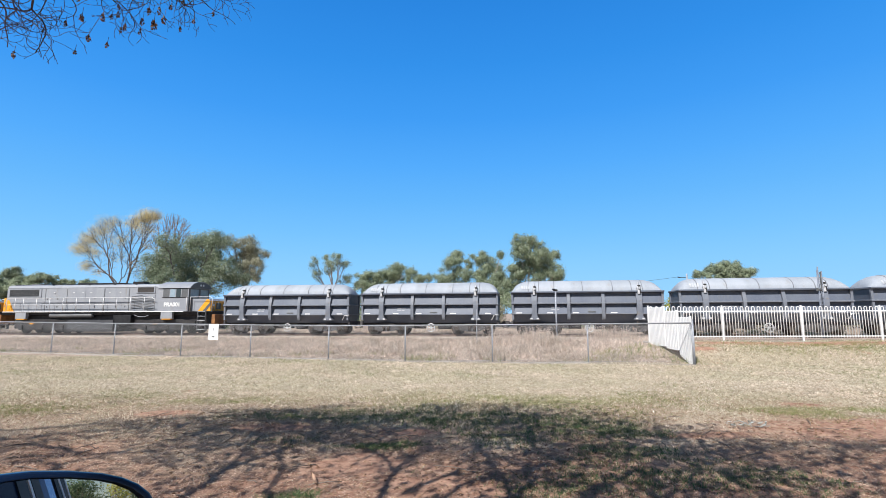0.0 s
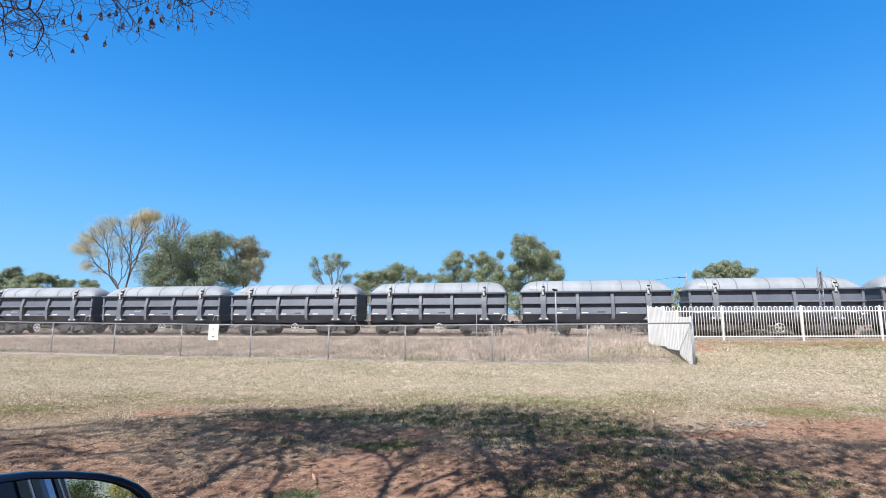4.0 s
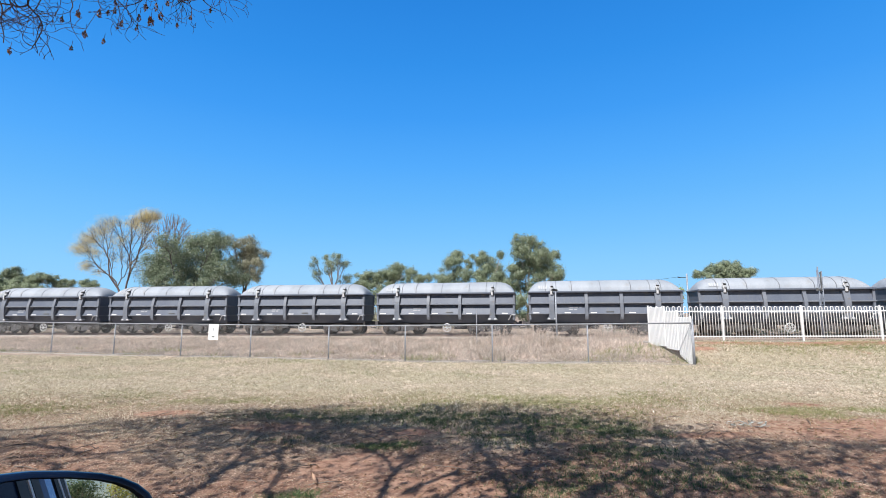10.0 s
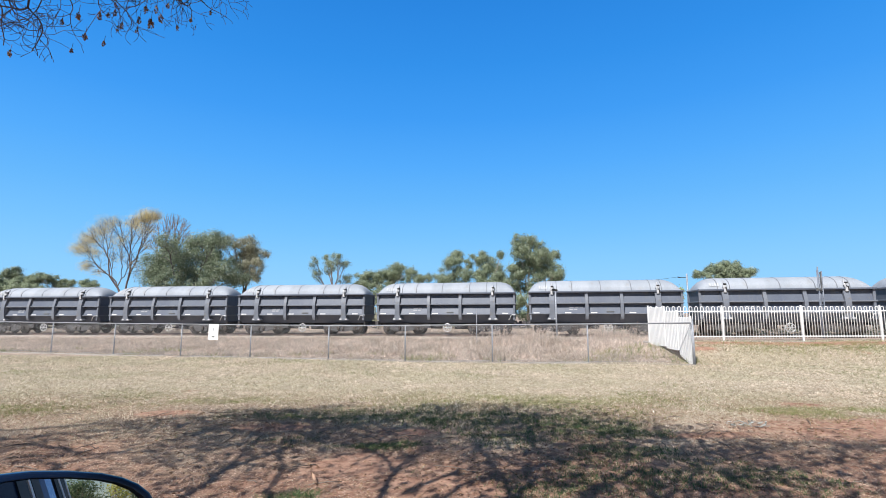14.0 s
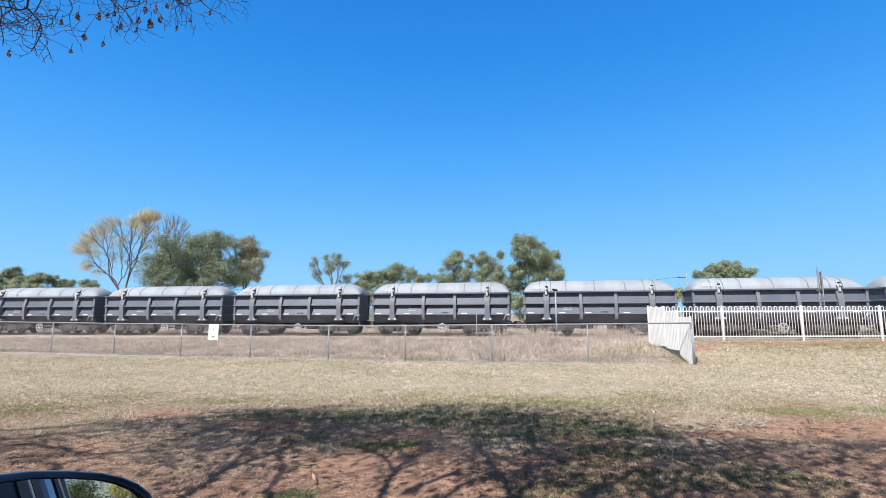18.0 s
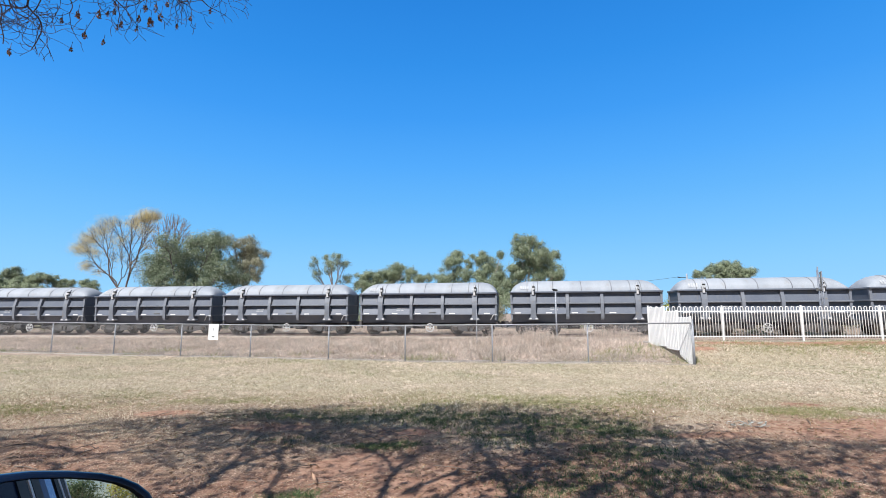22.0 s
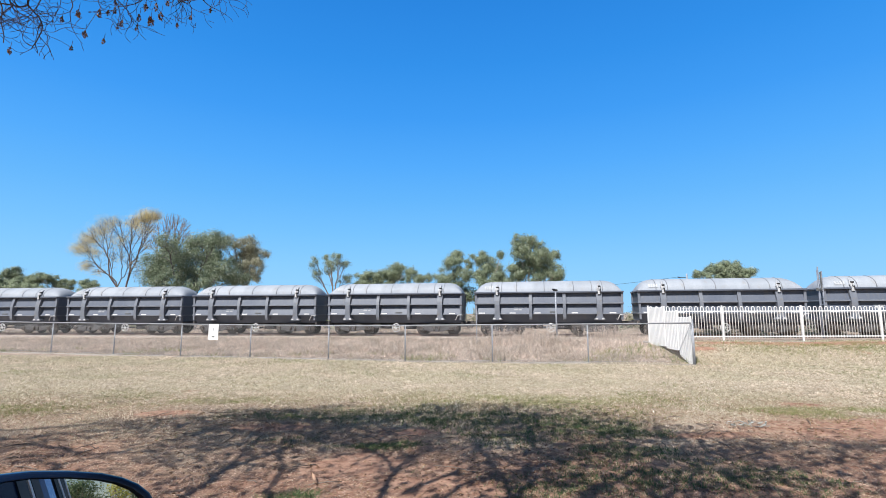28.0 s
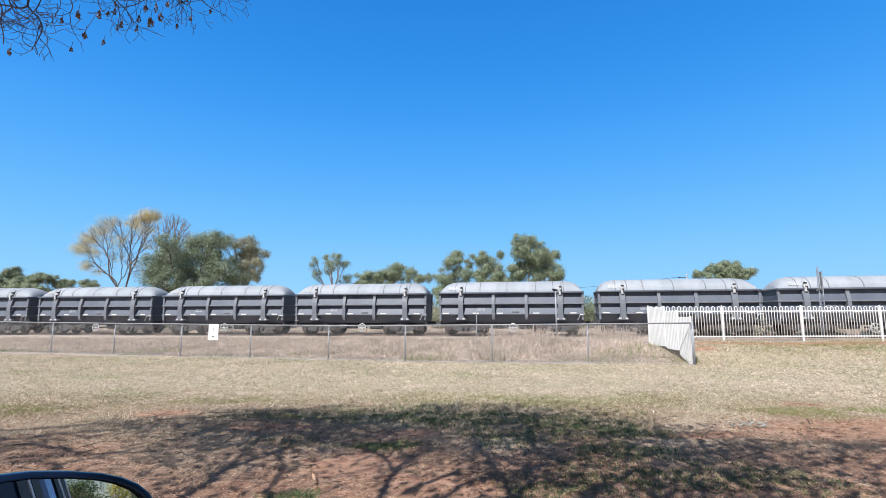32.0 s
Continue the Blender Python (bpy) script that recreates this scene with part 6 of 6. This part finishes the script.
        r *= (0.75 + 0.25 * np.sin(3 * a + cx) + 0.15 * np.sin(7 * a)) * (1 + np.abs(rng.normal(0, 0.35, n)))
        gx.append(cx + rx * r * np.cos(a))
        gy.append(cy + ry * r * np.sin(a))
    x, y = np.concatenate(gx), np.concatenate(gy)
    v = blades(x, y, (0.026 + 0.003 * y) * rng.uniform(0.6, 1.3, len(x)), 0.008, 1.1, 5)
    tagged(part("green_grass_tufts", scatter_mesh("green_grass_tufts", v, 3, M_TUFT), M_TUFT), "fresh green grass tufts in the shade", "grass", "", "stuff")
    # longer yellow-green grass at the edge of the red earth, and green lawn below the railing
    gx, gy = [], []
    for cx, cy, rx, ry, n in ((5.7, 8.15, 0.85, 0.5, 1000), (7.4, 8.4, 0.8, 0.2, 600), (-3.9, 9.3, 1.4, 0.5, 900), (1.0, 9.3, 3.2, 0.7, 2600), (13.0, 17.4, 4.0, 0.8, 1500), (-7.5, 8.6, 1.6, 0.5, 900)):
        r, a = np.sqrt(rng.uniform(0, 1, n)), rng.uniform(0, 2 * np.pi, n)
        r *= (0.75 + 0.25 * np.sin(3 * a + cx) + 0.15 * np.sin(7 * a)) * (1 + np.abs(rng.normal(0, 0.35, n)))
        gx.append(cx + rx * r * np.cos(a))
        gy.append(cy + ry * r * np.sin(a))
    x, y = np.concatenate(gx), np.concatenate(gy)
    v = blades(x, y, (0.02 + 0.0035 * y) * rng.uniform(0.6, 1.3, len(x)), 0.008, 0.9, 4)
    tagged(part("yellow_green_grass", scatter_mesh("yellow_green_grass", v, 3, M_LUSH), M_LUSH), "yellow-green grass patches on the lawn", "grass", "", "stuff")
    # tall dead grass between the fence and the track
    x, y = field(110000, -34, 9.0, 14.5, 33.5)
    ln = 17.17 - 0.2222 * x
    ok = (y > ln + 0.15) & inside(x, y) & ~((x > 7.5) & (y < 18.6)) & (y < 37.2 - 0.165 * (x + 30.7))
    x, y = x[ok], y[ok]
    d = y - (17.17 - 0.2222 * x)
    h = (0.12 + 0.16 * smooth(d, 0.3, 5.0) + 0.07 * wave(x, y, 0.6, 4.0)).clip(0.06, 0.5) * (0.6 + 0.4 * smooth(x, -40, 2)) * (1 - 0.1 * smooth(d, 8, 13)) * (1 + 0.45 * wave(x, y, 1.9, 2.0))
    h *= 1 - 0.5 * smooth(x, 5.5, 8)
    h += 0.30 * np.exp(-((x - 5.4) / 1.0) ** 2) * smooth(d, 5, 8)
    v = blades(x, y, h.clip(0.05, 0.8) * 0.8, 0.024, 1.2, 3)
    tagged(part("tall_dead_grass", scatter_mesh("tall_dead_grass", v, 3, M_TALL), M_TALL), "knee-high pinkish dead grass between fence and track", "grass", "", "stuff")
    x, y = np.concatenate([rng.normal(2.7, 0.5, 160), rng.normal(4.8, 0.5, 260), rng.normal(8.6, 0.7, 460)]), rng.normal(25.2, 0.6, 880)
    v = blades(x, y, rng.uniform(0.35, 0.95, 880), 0.022, 0.35, 3)
    along = rng.uniform(0.72, 1.0, (len(v) * 5, 1))
    c = np.repeat(v[:, 2], 5, axis=0) * along + np.repeat(v[:, 0], 5, axis=0) * (1 - along) + rng.normal(0, 0.012, (len(v) * 5, 3))
    heads = leaf_quads(rng, c, 0.05, -1.2, 0.3)
    tagged(part("seeding_grass", scatter_mesh("seeding_grass", v, 3, M_TALL), M_TALL), "tall pale grass clump with feathery seed heads", "grass", "", "stuff")
    tagged(part("grass_seed_heads", scatter_mesh("grass_seed_heads", heads, 4, M_SEED), M_SEED), "feathery pale seed heads on tall grass", "grass", "", "stuff")
    x, y = field(26000, -30, 8.2, 14.5, 24)
    d = y - (17.17 - 0.2222 * x)
    ok = (d > 0.1) & (d < 2.6) & inside(x, y) & (wave(x, y, 0.8, 5.0) + 1.6 * smooth(x, 4.0, 7.0) + rng.normal(0, 0.4, len(x)) > 0.8)
    v = blades(x[ok], y[ok], rng.uniform(0.08, 0.24, ok.sum()), 0.014, 0.5, 3)
    tagged(part("weeds", scatter_mesh("weeds", v, 3, M_LUSH), M_LUSH), "low olive-green weeds along the fence foot", "weeds", "", "stuff")
    # dry grass beyond the track, seen under and between the wagons
    x, y = field(60000, -48, 30, 20, 46)
    d = y - (37.2 - 0.165 * (x + 30.7))
    ok = (d > 5.0) & (d < 16) & (wave(x, y, 0.5, 9.0) > -0.7)
    v = blades(x[ok], y[ok], rng.uniform(0.18, 0.5, ok.sum()), 0.03, 0.8, 3)
    tagged(part("far_dry_grass", scatter_mesh("far_dry_grass", v, 3, M_TALL), M_TALL), "dry pinkish grass beyond the railway track", "grass", "", "stuff")
    # clippings lying on the open lawn
    x, y = field(270000, -21, 20, 8.0, 19.5)
    ok = inside(x, y) & (y < 19.0 - 0.215 * (x + 8) * (x < 8) - 0.3 * (x >= 8)) & (rng.uniform(0, 1, len(x)) < smooth(y, 7.6, 9.6)) & ~scuffed(x, y)
    x, y = x[ok], y[ok]
    c = np.stack([x, y, ground_z(x, y) + rng.uniform(0.012, 0.045, len(x))], -1)
    v = leaf_quads(rng, c, 0.055, 0, 0.2)
    v[:, :, 2] = c[:, None, 2] + (v[:, :, 2] - c[:, None, 2]) * 0.45
    tagged(part("lawn_clippings", scatter_mesh("lawn_clippings", v, 4, M_STRAW), M_STRAW), "pale dry clippings on the open lawn", "dead grass", "", "stuff")
    # trampled straw lying on the bare ground
    x, y = field(520000, -10.5, 10.5, 3.9, 10.8)
    patch = 0.5 * wave(x, y, 1.1, 3.0) + 0.35 * wave(x, y, 2.9, 6.0) + rng.normal(0, 0.45, len(x))
    ok = inside(x, y) & (patch > -0.3 - 2.2 * smooth(-x, 1.0, 2.6)) & (rng.uniform(0, 1, len(x)) < 1 - 0.8 * smooth(y, 8.8, 10.8)) & ~scuffed(x, y)
    x, y = x[ok], y[ok]
    c = np.stack([x, y, ground_z(x, y) + rng.uniform(0.003, 0.018, len(x))], -1)
    v = leaf_quads(rng, c, 0.055, 0, 0.11)
    v[:, :, 2] = c[:, None, 2] + (v[:, :, 2] - c[:, None, 2]) * 0.30
    tagged(part("trampled_straw", scatter_mesh("trampled_straw", v, 4, M_DEADSTRAW), M_DEADSTRAW), "trampled dead grass lying on bare earth", "dead grass", "", "stuff")
    # leaf litter, twigs under the shade tree
    x, y = field(26000, -9, 8, 4.0, 10.5)
    ok = inside(x, y) & (rng.uniform(0, 1, len(x)) < smooth(10.4 - y, 0, 3.0)) & (wave(x, y, 0.9, 7.0) + rng.normal(0, 0.6, len(x)) > -0.3)
    x, y = x[ok], y[ok]
    c = np.stack([x, y, ground_z(x, y) + 0.012], -1)
    v = leaf_quads(rng, c, 0.055, 0, 0.4)
    v[:, :, 2] = c[:, None, 2] + (v[:, :, 2] - c[:, None, 2]) * 0.35
    tagged(part("leaf_litter", scatter_mesh("leaf_litter", v, 4, M_LITTER), M_LITTER), "dry brown leaf litter on bare earth", "leaf litter", "", "stuff")
    st = Geo()
    for k in range(120):
        sx, sy = rng.uniform(-6, 6), rng.uniform(4.4, 9.6)
        a, ln = rng.uniform(0, 6.3), rng.uniform(0.12, 0.5)
        z = float(ground_z(sx, sy)) + 0.012
        st.tube([(sx, sy, z), (sx + 0.5 * ln * math.cos(a) + 0.02, sy + 0.5 * ln * math.sin(a), z + 0.012), (sx + ln * math.cos(a), sy + ln * math.sin(a), z)], [0.006, 0.006, 0.003], 4)
    tagged(part("fallen_twigs", st, M_BARK), "scattered dry fallen twigs", "twigs", "", "stuff")

    # a spray of bleached leaves and one large curled leaf on the earth
    c = np.stack([rng.normal(4.33, 0.17, 70), rng.normal(7.25, 0.08, 70), np.zeros(70)], -1)
    c[:, 2] = ground_z(c[:, 0], c[:, 1]) + rng.uniform(0.01, 0.05, 70)
    v = leaf_quads(rng, c, 0.09, 0, 0.3)
    v[:, :, 2] = c[:, None, 2] + (v[:, :, 2] - c[:, None, 2]) * 0.4
    tagged(part("bleached_leaf_spray", scatter_mesh("bleached_leaf_spray", v, 4, M_BLEACHED), M_BLEACHED), "small spray of bleached grey dead leaves on red earth", "dead leaves", "", "stuff")
    lf = Geo()
    n = 8
    for k in range(n + 1):
        u = k / n
        w = 0.018 * math.sin(math.pi * u) ** 0.7
        z = 0.015 + 0.05 * u * u
        lf.v += [(-0.10 + 0.2 * u, -w, z + 0.02), (-0.10 + 0.2 * u, 0, z), (-0.10 + 0.2 * u, w, z + 0.02)]
    for k in range(n):
        for i in (0, 1):
            a = k * 3 + i
            lf.f.append((a, a + 1, a + 4, a + 3))
            lf.smooth.append(True)
    ob = part("curled_leaf", lf, M_DEADSTRAW, None, "", pose(-1.25, 4.98, float(ground_z(-1.25, 4.98)), 0, 0, 118))
    tagged(ob, "curled brown dead leaf lying on earth", "leaf")


grass()


def insect():
    """A small dark fly that darts past the window."""
    f = thing("flying_insect", pose(2.2, -2.0, 3.2), "small dark winged insect darting through the air", "insect")
    part("body", Geo().tube([(-0.008, 0, 0), (-0.003, 0, 0.0005), (0.004, 0, 0), (0.009, 0, -0.001)], [0.001, 0.0022, 0.0025, 0.0008], 8), M_BLACK, f)
    for s in (-1, 1):
        part("wing", Geo().add([(0.003, s * 0.001, 0.001), (-0.002, s * 0.011, 0.004), (-0.007, s * 0.009, 0.003), (-0.003, s * 0.001, 0.001)], [(0, 1, 2, 3)]), M_BLACK, f)
    return f


FLY = insect()


# ---- movement ----
def motions():
    times = [i * 0.5 for i in range(65)]
    for ob, m0 in train:
        walk(ob, [(t, track(m0 - travel(t))) for t in times])
    # wheels turn as the train rolls
    for ob, m0 in train:
        for ch in ob.children:
            if ch.name.split(".")[0] != "wheelset":
                continue
            r = 0.45 if ob in (loco, lead) else 0.395
            at = ch.location.copy()
            n = 320
            walk(ch, [(32.0 * i / n, pose(at.x, at.y, at.z, 0, -math.degrees(travel(32.0 * i / n) / r), 0)) for i in range(n + 1)])
    # the hanging branch sways in the breeze
    sway = [(0, 0, 0), (0.5, 3, 3), (1, 0, 6), (1.5, -2, 3), (2, 0, 1), (2.5, 0, 6), (3, -2, 5), (3.5, -3, 1), (5.5, -2, 1), (6.5, -3, 0), (8, -5, 3), (10.5, -5, 5), (13, -3, 1), (14.5, -5, 1), (16.5, -5, 3), (17.5, -5, 0), (19, -6, 1), (21, -6, 3), (22.5, -5, 3), (24, -6, 5), (27.5, -5, 5), (30, -5, 5), (31, -3, 3), (32, -5, 3)]
    walk(BRANCH, [(t, Matrix.Translation(BRANCH_AT + Vector((0.0055 * a * 0.8, 0.0055 * a * 0.6, 0.0055 * b)))) for t, a, b in sway])

    # the insect crosses once, near the end
    walk(FLY, [(t, pose(x, y, z, 0, 0, 180)) for t, x, y, z in ((0, 2.2, -2.0, 3.2), (29.7, 2.2, -2.0, 3.2), (29.8, 1.7, 1.0, 2.2), (29.9, 0.33, 1.15, 2.03), (30.0, -1.3, 1.0, 2.2), (30.1, -3.0, -1.0, 3.0), (32.0, -3.0, -1.0, 3.0))])


motions()
